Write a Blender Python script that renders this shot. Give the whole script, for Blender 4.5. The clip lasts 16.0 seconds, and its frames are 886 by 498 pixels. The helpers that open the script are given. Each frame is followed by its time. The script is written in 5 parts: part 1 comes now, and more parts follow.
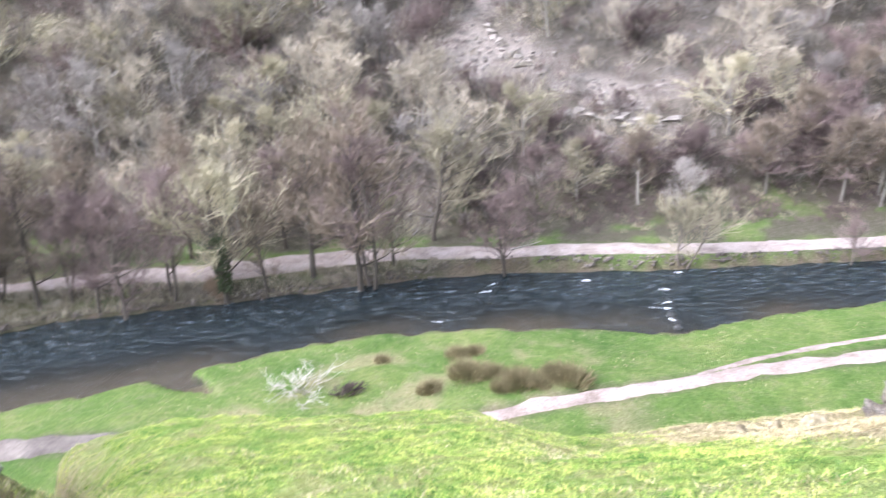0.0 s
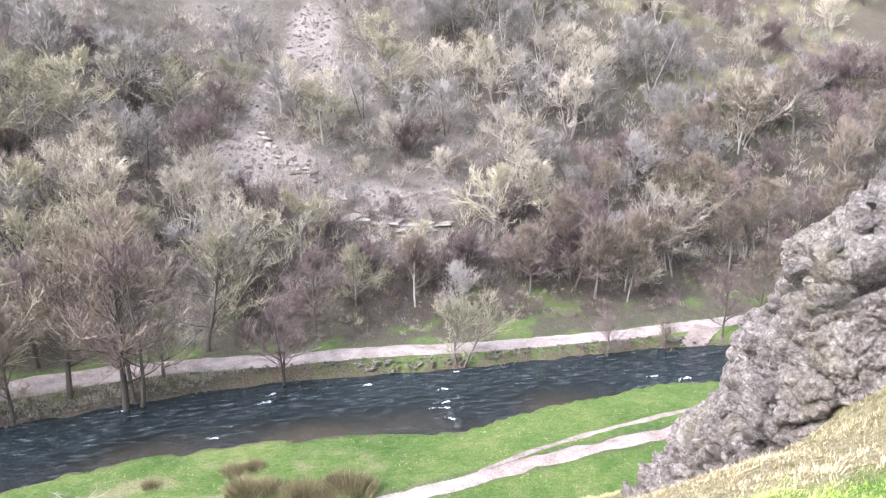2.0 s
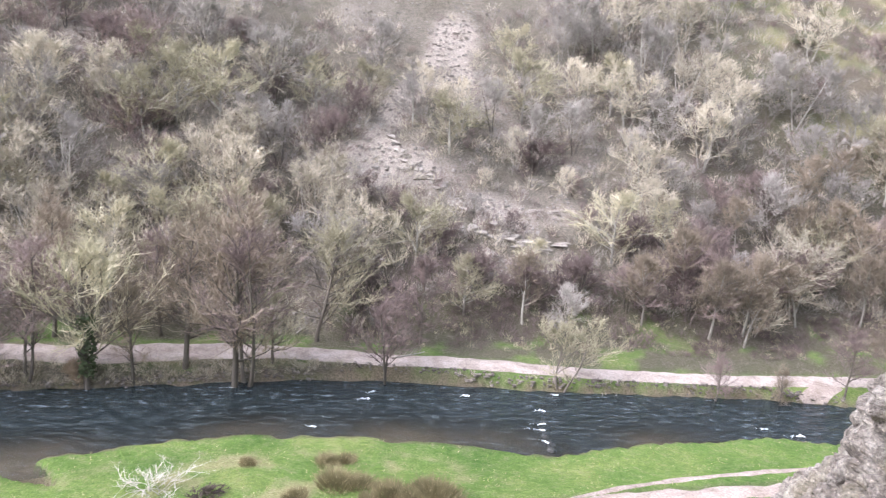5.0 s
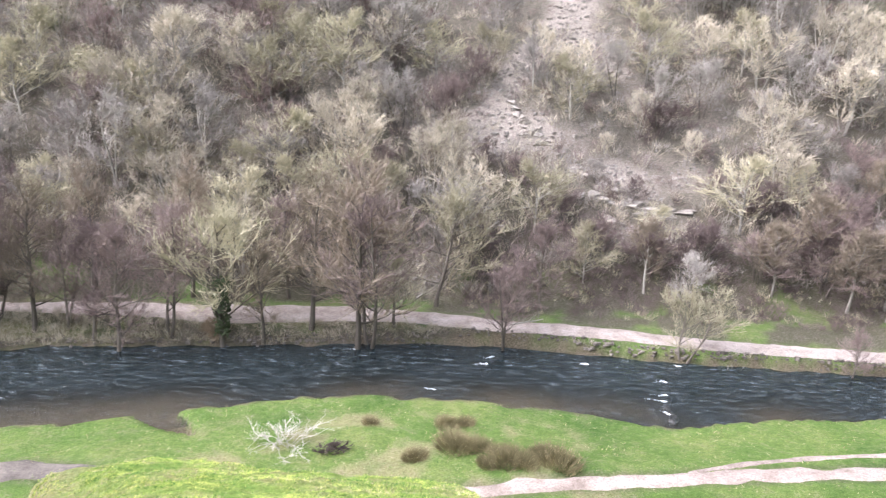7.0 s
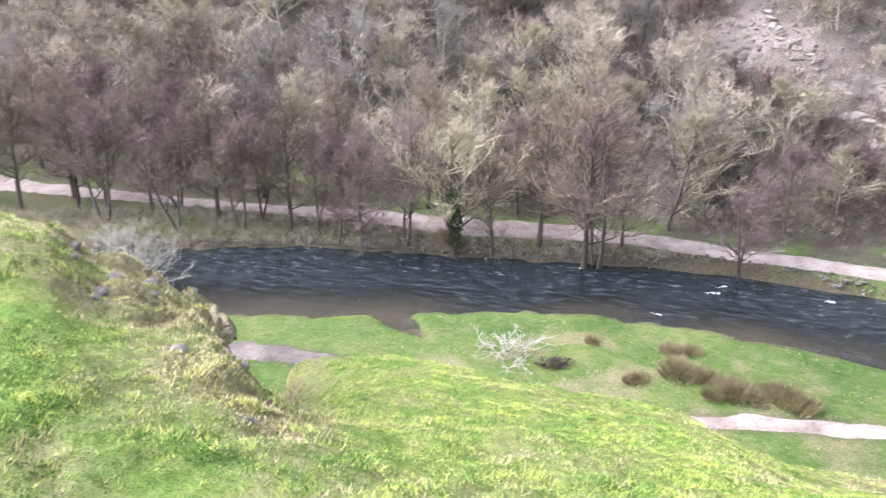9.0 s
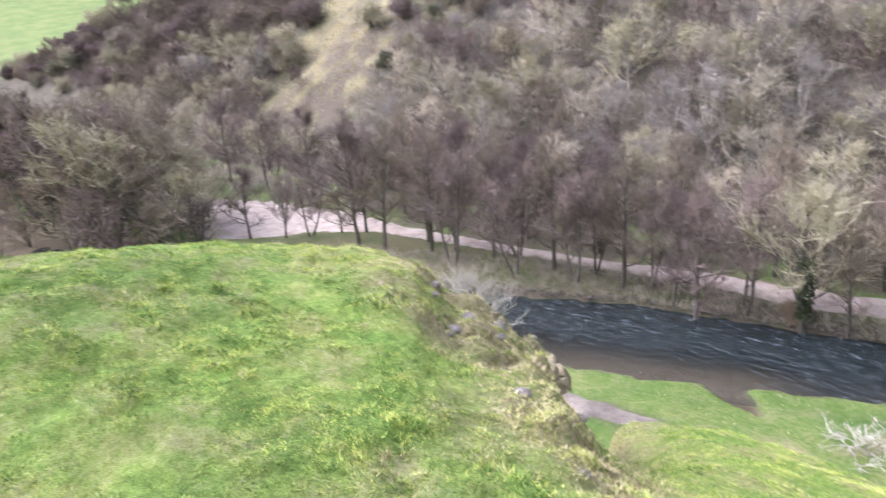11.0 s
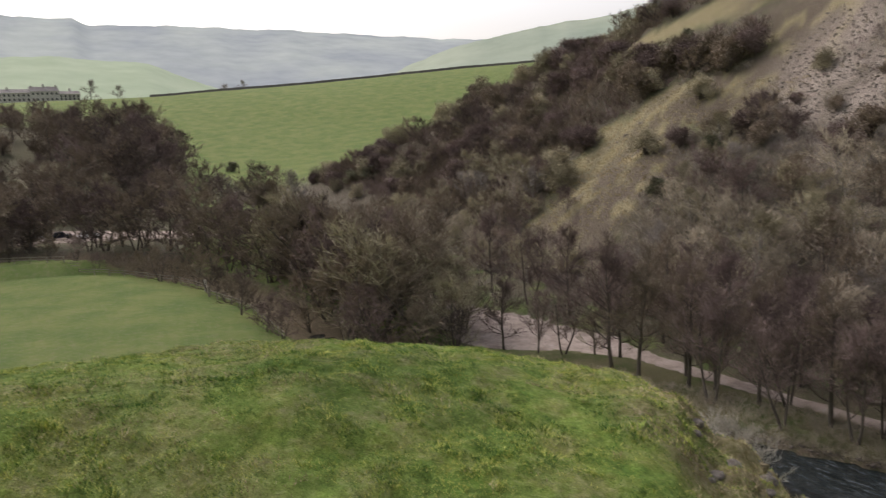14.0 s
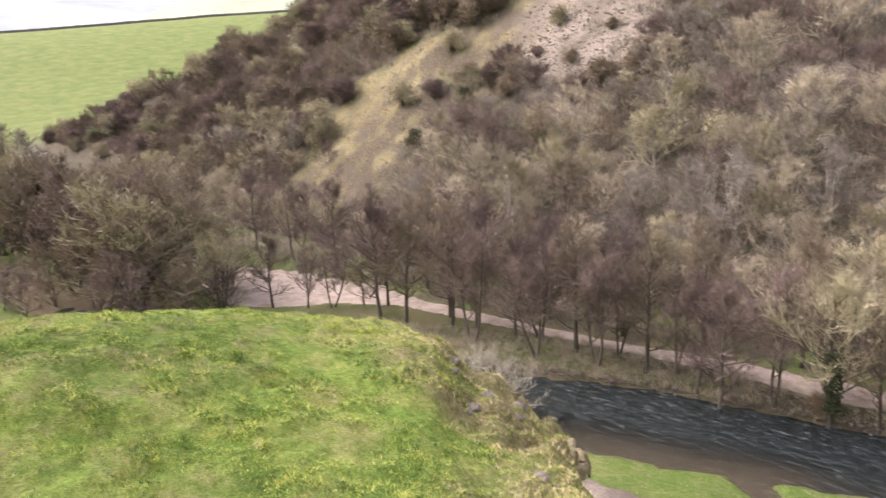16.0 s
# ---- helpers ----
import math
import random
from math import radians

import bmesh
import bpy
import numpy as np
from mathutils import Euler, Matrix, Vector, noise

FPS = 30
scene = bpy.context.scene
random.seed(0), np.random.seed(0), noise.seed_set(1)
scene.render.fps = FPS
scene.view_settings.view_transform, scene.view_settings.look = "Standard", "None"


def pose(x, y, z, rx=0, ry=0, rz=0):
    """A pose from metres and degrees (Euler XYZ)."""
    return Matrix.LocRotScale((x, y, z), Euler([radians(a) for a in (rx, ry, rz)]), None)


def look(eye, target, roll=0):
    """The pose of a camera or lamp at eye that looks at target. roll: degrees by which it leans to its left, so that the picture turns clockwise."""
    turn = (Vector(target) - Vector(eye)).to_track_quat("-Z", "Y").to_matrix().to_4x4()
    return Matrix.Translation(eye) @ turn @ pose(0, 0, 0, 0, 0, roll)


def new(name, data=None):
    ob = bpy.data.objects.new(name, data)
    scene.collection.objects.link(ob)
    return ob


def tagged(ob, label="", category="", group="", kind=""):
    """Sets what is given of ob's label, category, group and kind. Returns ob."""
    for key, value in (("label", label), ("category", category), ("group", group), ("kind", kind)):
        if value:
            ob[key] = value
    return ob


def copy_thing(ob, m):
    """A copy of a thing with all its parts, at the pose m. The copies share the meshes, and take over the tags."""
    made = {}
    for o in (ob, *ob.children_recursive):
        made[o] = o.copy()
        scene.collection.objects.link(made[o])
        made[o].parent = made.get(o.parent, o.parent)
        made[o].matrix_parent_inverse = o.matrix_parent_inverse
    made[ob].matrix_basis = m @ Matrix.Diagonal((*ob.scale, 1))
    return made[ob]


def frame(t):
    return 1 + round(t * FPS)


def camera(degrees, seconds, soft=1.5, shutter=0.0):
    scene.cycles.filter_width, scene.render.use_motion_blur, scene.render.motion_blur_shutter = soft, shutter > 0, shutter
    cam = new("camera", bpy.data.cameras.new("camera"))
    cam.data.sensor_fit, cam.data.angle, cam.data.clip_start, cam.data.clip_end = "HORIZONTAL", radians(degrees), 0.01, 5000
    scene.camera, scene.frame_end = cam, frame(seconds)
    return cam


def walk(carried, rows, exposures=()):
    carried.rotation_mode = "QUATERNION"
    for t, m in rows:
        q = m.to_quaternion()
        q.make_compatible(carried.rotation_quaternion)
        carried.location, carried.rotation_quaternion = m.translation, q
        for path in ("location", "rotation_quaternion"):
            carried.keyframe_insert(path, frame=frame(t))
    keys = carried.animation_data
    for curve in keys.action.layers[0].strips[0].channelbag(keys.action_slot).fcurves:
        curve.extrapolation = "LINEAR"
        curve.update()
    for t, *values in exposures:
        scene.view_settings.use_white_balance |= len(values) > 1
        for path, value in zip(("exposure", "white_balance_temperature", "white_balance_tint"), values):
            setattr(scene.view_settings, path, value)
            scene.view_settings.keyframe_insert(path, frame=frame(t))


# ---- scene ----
# ---------------------------------------------------------------- camera and its walk
EYE = 26.0
cam = camera(58.35, 16.0, soft=1.2, shutter=0.4)
TURNS = [  # seconds, yaw to the left, pitch, roll
    (0, -0.41, -21.81, -2.77),
    (0.5, -8.41, -18.72, -3.10),
    (1, -14.34, -17.75, -1.81),
    (1.5, -16.37, -16.25, -0.33),
    (2, -17.06, -14.51, 0.78),
    (2.5, -18.10, -14.30, 2.16),
    (3, -20.39, -16.26, 3.47),
    (3.5, -20.74, -15.37, 3.49),
    (4, -18.12, -13.95, 4.13),
    (4.5, -12.09, -13.74, 4.30),
    (4.7, -10.48, -13.77, 4.80),
    (6.8, -1.02, -16.57, 3.83),
    (7, 0.00, -17.00, 3.50),
    (7.5, 3.72, -18.22, 3.23),
    (8, 7.89, -20.08, 2.91),
    (8.2, 9.52, -21.11, 2.45),
    (10.3, 32.67, -23.56, -3.44),
    (10.5, 35.36, -22.32, -3.81),
    (11, 42.17, -18.70, -3.90),
    (11.5, 49.44, -16.81, -3.34),
    (12, 58.10, -14.27, -3.44),
    (12.5, 64.77, -8.76, -2.80),
    (13, 65.64, -7.30, -2.27),
    (13.5, 64.15, -8.02, -2.17),
    (14, 60.46, -9.21, -2.07),
    (14.5, 56.05, -10.38, -1.69),
    (15, 52.25, -11.14, -1.49),
    (15.5, 48.61, -11.94, -1.55),
    (16, 43.56, -13.15, -2.01),
]


def held(yaw, pitch, roll):
    """A phone held half a metre in front of somebody who turns on the spot."""
    a, b = radians(yaw), radians(pitch)
    eye = Vector((-0.5 * math.sin(a), 0.5 * math.cos(a), EYE))
    ahead = Vector((-math.sin(a) * math.cos(b), math.cos(a) * math.cos(b), math.sin(b)))
    return look(eye, eye + 2 * ahead, roll)


EXPOSURES = [  # seconds, stops, kelvin, tint
    (0.0, 1.45, 5700, 17), (1.5, 1.42, 5750, 17), (3.5, 1.32, 5800, 16), (7.0, 1.36, 6000, 16), (8.2, 1.4, 5950, 18), (10.3, 1.38, 5750, 20), (11.0, 1.30, 5850, 21), (11.5, 1.26, 6100, 21), (12.0, 1.17, 6450, 20),
    (12.5, 0.48, 7000, 20), (13.0, -0.28, 6850, 18), (13.5, -0.47, 6800, 16), (14.5, -0.06, 6950, 17), (15.0, 0.28, 7050, 19), (16.0, 0.9, 7100, 22),
]
walk(cam, [(t, held(yaw, pitch, roll)) for t, yaw, pitch, roll in TURNS], EXPOSURES)

# ---------------------------------------------------------------- sky and sun
SUN_EL, SUN_AZ = radians(46), radians(-106)
world = bpy.data.worlds.new("world")
scene.world = world
world.use_nodes = True
wn, wl = world.node_tree.nodes, world.node_tree.links
sky = wn.new("ShaderNodeTexSky")
sky.sky_type, sky.sun_disc = "NISHITA", False
sky.sun_elevation, sky.sun_rotation = SUN_EL, SUN_AZ
sky.air_density, sky.dust_density, sky.ozone_density = 1.0, 4.0, 1.5
grey = wn.new("ShaderNodeHueSaturation")
grey.inputs["Saturation"].default_value = 0.35
wl.new(sky.outputs[0], grey.inputs["Color"])
wl.new(grey.outputs[0], wn["Background"].inputs["Color"])
wn["Background"].inputs["Strength"].default_value = 0.27
sun_data = bpy.data.lights.new("sun", "SUN")
sun_data.energy, sun_data.angle, sun_data.color = 1.05, radians(25), (1.0, 0.95, 0.88)
sun = new("sun", sun_data)
sun.rotation_euler = Vector((-math.sin(SUN_AZ) * math.cos(SUN_EL), -math.cos(SUN_AZ) * math.cos(SUN_EL), -math.sin(SUN_EL))).to_track_quat("-Z", "Y").to_euler()

# ---------------------------------------------------------------- small tools


def noise2(x, y, seed=0):
    """Smooth noise, -1 to 1, over arrays."""
    x, y = np.asarray(x, float), np.asarray(y, float)
    xi, yi = np.floor(x).astype(np.int64), np.floor(y).astype(np.int64)
    fx, fy = x - xi, y - yi
    ux, uy = fx * fx * fx * (fx * (fx * 6 - 15) + 10), fy * fy * fy * (fy * (fy * 6 - 15) + 10)

    def slope(i, j, dx, dy):
        h = (i * 374761393 + j * 668265263 + seed * 974634777) & 0x7FFFFFFF
        h = ((h ^ (h >> 13)) * 1274126177) & 0x7FFFFFFF
        a = ((h ^ (h >> 16)) & 1023) * (2 * math.pi / 1024)
        return np.cos(a) * dx + np.sin(a) * dy

    n0 = slope(xi, yi, fx, fy) * (1 - ux) + slope(xi + 1, yi, fx - 1, fy) * ux
    n1 = slope(xi, yi + 1, fx, fy - 1) * (1 - ux) + slope(xi + 1, yi + 1, fx - 1, fy - 1) * ux
    return 1.5 * (n0 * (1 - uy) + n1 * uy)


def fbm(x, y, size, octaves=4, seed=0):
    out, amp = 0, 1.0
    for k in range(octaves):
        out = out + amp * noise2(np.asarray(x) / size * 2**k + 7.3 * k, np.asarray(y) / size * 2**k - 3.1 * k, seed + k)
        amp *= 0.5
    return out


def step(a, b, v):
    u = np.clip((np.asarray(v, float) - a) / (b - a), 0, 1)
    return u * u * (3 - 2 * u)


def smax(a, b, k):
    h = np.clip(0.5 + 0.5 * (a - b) / k, 0, 1)
    return b + (a - b) * h + k * h * (1 - h)


def smin(a, b, k):
    return -smax(-a, -b, k)


def along(line, x, y):
    """Distance to a line of (x, y, value), side (+ to the left of its direction) and the value there."""
    x, y = np.asarray(x, float), np.asarray(y, float)
    best, side, val = np.full(x.shape, 1e9), np.zeros(x.shape), np.zeros(x.shape)
    for (ax, ay, av), (bx, by, bv) in zip(line, line[1:]):
        dx, dy = bx - ax, by - ay
        u = np.clip(((x - ax) * dx + (y - ay) * dy) / (dx * dx + dy * dy), 0, 1)
        ex, ey = x - ax - u * dx, y - ay - u * dy
        d = np.hypot(ex, ey)
        near = d < best
        best = np.where(near, d, best)
        side = np.where(near, np.sign(dx * ey - dy * ex), side)
        val = np.where(near, av + u * (bv - av), val)
    return best, side, val


def mesh_of(name, verts, faces, material=None, smooth=False):
    me = bpy.data.meshes.new(name)
    me.from_pydata([tuple(v) for v in verts] if not isinstance(verts, np.ndarray) else verts.tolist(), [], faces if isinstance(faces, list) else faces.tolist())
    if material:
        me.materials.append(material)
    if smooth:
        me.polygons.foreach_set("use_smooth", np.ones(len(me.polygons), bool))
    me.update()
    return me


def part(name, mesh, parent, label=""):
    ob = new(name, mesh)
    ob.parent = parent
    return tagged(ob, label)


def part_bm(name, bm, material, parent, label=""):
    me = bpy.data.meshes.new(name)
    bm.to_mesh(me)
    bm.free()
    me.materials.append(material)
    return part(name, me, parent, label)


# ---------------------------------------------------------------- materials


def nodes_of(name):
    m = bpy.data.materials.new(name)
    m.use_nodes = True
    return m, m.node_tree.nodes, m.node_tree.links, m.node_tree.nodes["Principled BSDF"]


def noise_node(n, l, vector, scale, detail=4.0, rough=0.6):
    t = n.new("ShaderNodeTexNoise")
    t.inputs["Scale"].default_value, t.inputs["Detail"].default_value, t.inputs["Roughness"].default_value = scale, detail, rough
    l.new(vector, t.inputs["Vector"])
    return t.outputs["Fac"]


def ramp_node(n, l, fac, stops):
    r = n.new("ShaderNodeValToRGB")
    el = r.color_ramp.elements
    while len(el) < len(stops):
        el.new(0.5)
    for e, (p, c) in zip(el, stops):
        e.position, e.color = p, (*c, 1)
    l.new(fac, r.inputs["Fac"])
    return r.outputs["Color"]


def mix_node(n, l, fac, a, b, kind="MIX"):
    m = n.new("ShaderNodeMix")
    m.data_type, m.blend_type = "RGBA", kind
    for socket, v in ((m.inputs[0], fac), (m.inputs[6], a), (m.inputs[7], b)):
        if hasattr(v, "is_linked"):
            l.new(v, socket)
        else:
            socket.default_value = v if isinstance(v, float) else (*v, 1)
    return m.outputs[2]


def maths(n, l, op, a, b=0.0, clamp=False):
    m = n.new("ShaderNodeMath")
    m.operation, m.use_clamp = op, clamp
    for socket, v in ((m.inputs[0], a), (m.inputs[1], b)):
        if hasattr(v, "is_linked"):
            l.new(v, socket)
        else:
            socket.default_value = v
    return m.outputs[0]


def bump_node(n, l, height, strength, distance, target):
    b = n.new("ShaderNodeBump")
    b.inputs["Strength"].default_value, b.inputs["Distance"].default_value = strength, distance
    l.new(height, b.inputs["Height"])
    l.new(b.outputs["Normal"], target.inputs["Normal"])


def where_node(n):
    return n.new("ShaderNodeTexCoord").outputs["Object"]


def stone_like(name, dark, mid, light, size=1.0, rough=0.9, bump=0.5, vary=0.25):
    """A rough mineral or earthy surface with large patches, grain and relief."""
    m, n, l, p = nodes_of(name)
    v = where_node(n)
    big, fine = noise_node(n, l, v, 0.8 / size, 5, 0.65), noise_node(n, l, v, 9 / size, 6, 0.7)
    c = ramp_node(n, l, big, [(0.3, dark), (0.5, mid), (0.72, light)])
    f = ramp_node(n, l, fine, [(0.3, (0.55, 0.55, 0.55)), (0.7, (1.3, 1.3, 1.3))])
    c = mix_node(n, l, 1.0, c, f, "MULTIPLY")
    info = n.new("ShaderNodeObjectInfo").outputs["Random"]
    s = maths(n, l, "MULTIPLY_ADD", info, vary)
    s.node.inputs[2].default_value = 1 - vary / 2
    hsv = n.new("ShaderNodeHueSaturation")
    l.new(c, hsv.inputs["Color"])
    l.new(s, hsv.inputs["Value"])
    l.new(hsv.outputs[0], p.inputs["Base Color"])
    p.inputs["Roughness"].default_value = rough
    p.inputs["Specular IOR Level"].default_value = 0.2
    bump_node(n, l, fine, bump, 0.05 * size, p)
    return m


def twig_material(name, colour, tip, vary=0.5):
    """Bark or twigs: a colour that shifts from tree to tree and patch to patch."""
    m, n, l, p = nodes_of(name)
    v = where_node(n)
    a = noise_node(n, l, v, 0.5, 3)
    c = ramp_node(n, l, a, [(0.3, colour), (0.7, tip)])
    info = n.new("ShaderNodeObjectInfo").outputs["Random"]
    s = maths(n, l, "MULTIPLY_ADD", info, vary)
    s.node.inputs[2].default_value = 1 - vary / 2
    hsv = n.new("ShaderNodeHueSaturation")
    l.new(c, hsv.inputs["Color"])
    l.new(s, hsv.inputs["Value"])
    l.new(hsv.outputs[0], p.inputs["Base Color"])
    p.inputs["Roughness"].default_value = 0.85
    p.inputs["Specular IOR Level"].default_value = 0.15
    return m


M_BARK_DARK = twig_material("bark_dark", (0.075, 0.064, 0.054), (0.145, 0.125, 0.105))
M_BARK_PALE = twig_material("bark_pale", (0.21, 0.192, 0.168), (0.37, 0.345, 0.305))
M_TWIG_PURPLE = twig_material("twig_purple", (0.128, 0.095, 0.09), (0.235, 0.178, 0.167))
M_TWIG_TAN = twig_material("twig_tan", (0.30, 0.258, 0.20), (0.50, 0.44, 0.355))
M_TWIG_GREY = twig_material("twig_grey", (0.195, 0.172, 0.156), (0.345, 0.312, 0.286))
M_TWIG_OLIVE = twig_material("twig_olive", (0.24, 0.215, 0.15), (0.44, 0.395, 0.28))
M_TWIG_DARK = twig_material("twig_dark", (0.085, 0.067, 0.058), (0.165, 0.13, 0.112))
M_TWIG_BROWN = twig_material("twig_brown", (0.15, 0.12, 0.093), (0.275, 0.222, 0.172))
M_DEAD = twig_material("dead_wood", (0.32, 0.295, 0.25), (0.48, 0.45, 0.39))
M_EVERGREEN = twig_material("evergreen_leaf", (0.115, 0.115, 0.078), (0.21, 0.205, 0.14))
M_IVY = twig_material("ivy", (0.04, 0.052, 0.028), (0.085, 0.105, 0.05))


def grass_material(name, dark, mid, pale):
    """Grass whose green shifts from patch to patch, tuft to tuft and blade to blade."""
    m, n, l, p = nodes_of(name)
    v = where_node(n)
    patch, tuft = noise_node(n, l, v, 0.55, 3), noise_node(n, l, v, 4.2, 3)
    one = n.new("ShaderNodeNewGeometry").outputs["Random Per Island"]
    f = maths(n, l, "ADD", maths(n, l, "MULTIPLY", patch, 0.6), maths(n, l, "MULTIPLY", tuft, 0.85))
    f = maths(n, l, "ADD", f, maths(n, l, "MULTIPLY", one, 0.45))
    f = maths(n, l, "SUBTRACT", f, 0.49)
    l.new(ramp_node(n, l, f, [(0.32, dark), (0.47, mid), (0.64, pale)]), p.inputs["Base Color"])
    p.inputs["Roughness"].default_value = 0.7
    p.inputs["Specular IOR Level"].default_value = 0.25
    return m


M_BLADE = grass_material("grass_blade", (0.05, 0.13, 0.018), (0.265, 0.38, 0.062), (0.53, 0.53, 0.14))
M_TUFT = grass_material("grass_tuft", (0.035, 0.10, 0.014), (0.10, 0.19, 0.03), (0.22, 0.30, 0.06))
M_STRAW = grass_material("straw", (0.19, 0.15, 0.075), (0.42, 0.345, 0.19), (0.62, 0.535, 0.33))
M_RUSH = twig_material("rush", (0.12, 0.105, 0.055), (0.25, 0.215, 0.12), 0.3)
M_PATH = stone_like("path_gravel", (0.19, 0.148, 0.126), (0.29, 0.236, 0.207), (0.38, 0.318, 0.283), 1.2, 0.95, 0.4)
M_TRACK = stone_like("track_gravel", (0.24, 0.192, 0.168), (0.36, 0.30, 0.27), (0.47, 0.405, 0.37), 1.2, 0.95, 0.4)
M_MUD = stone_like("mud", (0.075, 0.063, 0.054), (0.135, 0.115, 0.10), (0.22, 0.19, 0.165), 1.5, 0.7, 0.4)
M_FOAM = stone_like("foam", (0.35, 0.37, 0.37), (0.52, 0.54, 0.54), (0.75, 0.75, 0.75), 0.3, 0.5, 0.6)
M_STONE = stone_like("limestone", (0.12, 0.106, 0.095), (0.25, 0.222, 0.20), (0.40, 0.362, 0.328), 0.8, 0.9, 1.0)

M_PALE_STONE = stone_like("pale_limestone", (0.12, 0.104, 0.09), (0.25, 0.222, 0.197), (0.40, 0.362, 0.325), 0.8, 0.9, 1.0)


def rock_material():
    """Weathered limestone: pale lichen, grey faces, dark clefts and moss."""
    m, n, l, p = nodes_of("weathered_limestone")
    v = where_node(n)
    big, mid, fine = noise_node(n, l, v, 0.5, 5, 0.6), noise_node(n, l, v, 2.2, 6, 0.7), noise_node(n, l, v, 14, 6, 0.75)
    c = ramp_node(n, l, mid, [(0.30, (0.10, 0.084, 0.073)), (0.43, (0.19, 0.163, 0.145)), (0.55, (0.29, 0.257, 0.23)), (0.70, (0.43, 0.395, 0.36))])
    c = mix_node(n, l, 1.0, c, ramp_node(n, l, fine, [(0.34, (0.28, 0.27, 0.26)), (0.46, (0.85, 0.85, 0.85)), (0.58, (1.2, 1.18, 1.15)), (0.66, (2.0, 1.95, 1.85))]), "MULTIPLY")
    moss = ramp_node(n, l, big, [(0.52, (0, 0, 0)), (0.64, (1, 1, 1))])
    half = mix_node(n, l, 0.3, (0, 0, 0), moss)
    c = mix_node(n, l, half, c, ramp_node(n, l, fine, [(0.3, (0.12, 0.11, 0.05)), (0.7, (0.36, 0.31, 0.19))]))
    l.new(c, p.inputs["Base Color"])
    p.inputs["Roughness"].default_value = 0.92
    p.inputs["Specular IOR Level"].default_value = 0.15
    pit = n.new("ShaderNodeTexVoronoi")
    pit.inputs["Scale"].default_value = 6.0
    l.new(v, pit.inputs["Vector"])
    bump_node(n, l, maths(n, l, "ADD", maths(n, l, "ADD", fine, mid), maths(n, l, "MULTIPLY", pit.outputs["Distance"], 0.9)), 1.0, 0.11, p)
    return m


M_ROCK = rock_material()
M_MOSSY = stone_like("mossy_limestone", (0.13, 0.108, 0.062), (0.28, 0.238, 0.15), (0.46, 0.40, 0.30), 0.35, 0.95, 1.0)


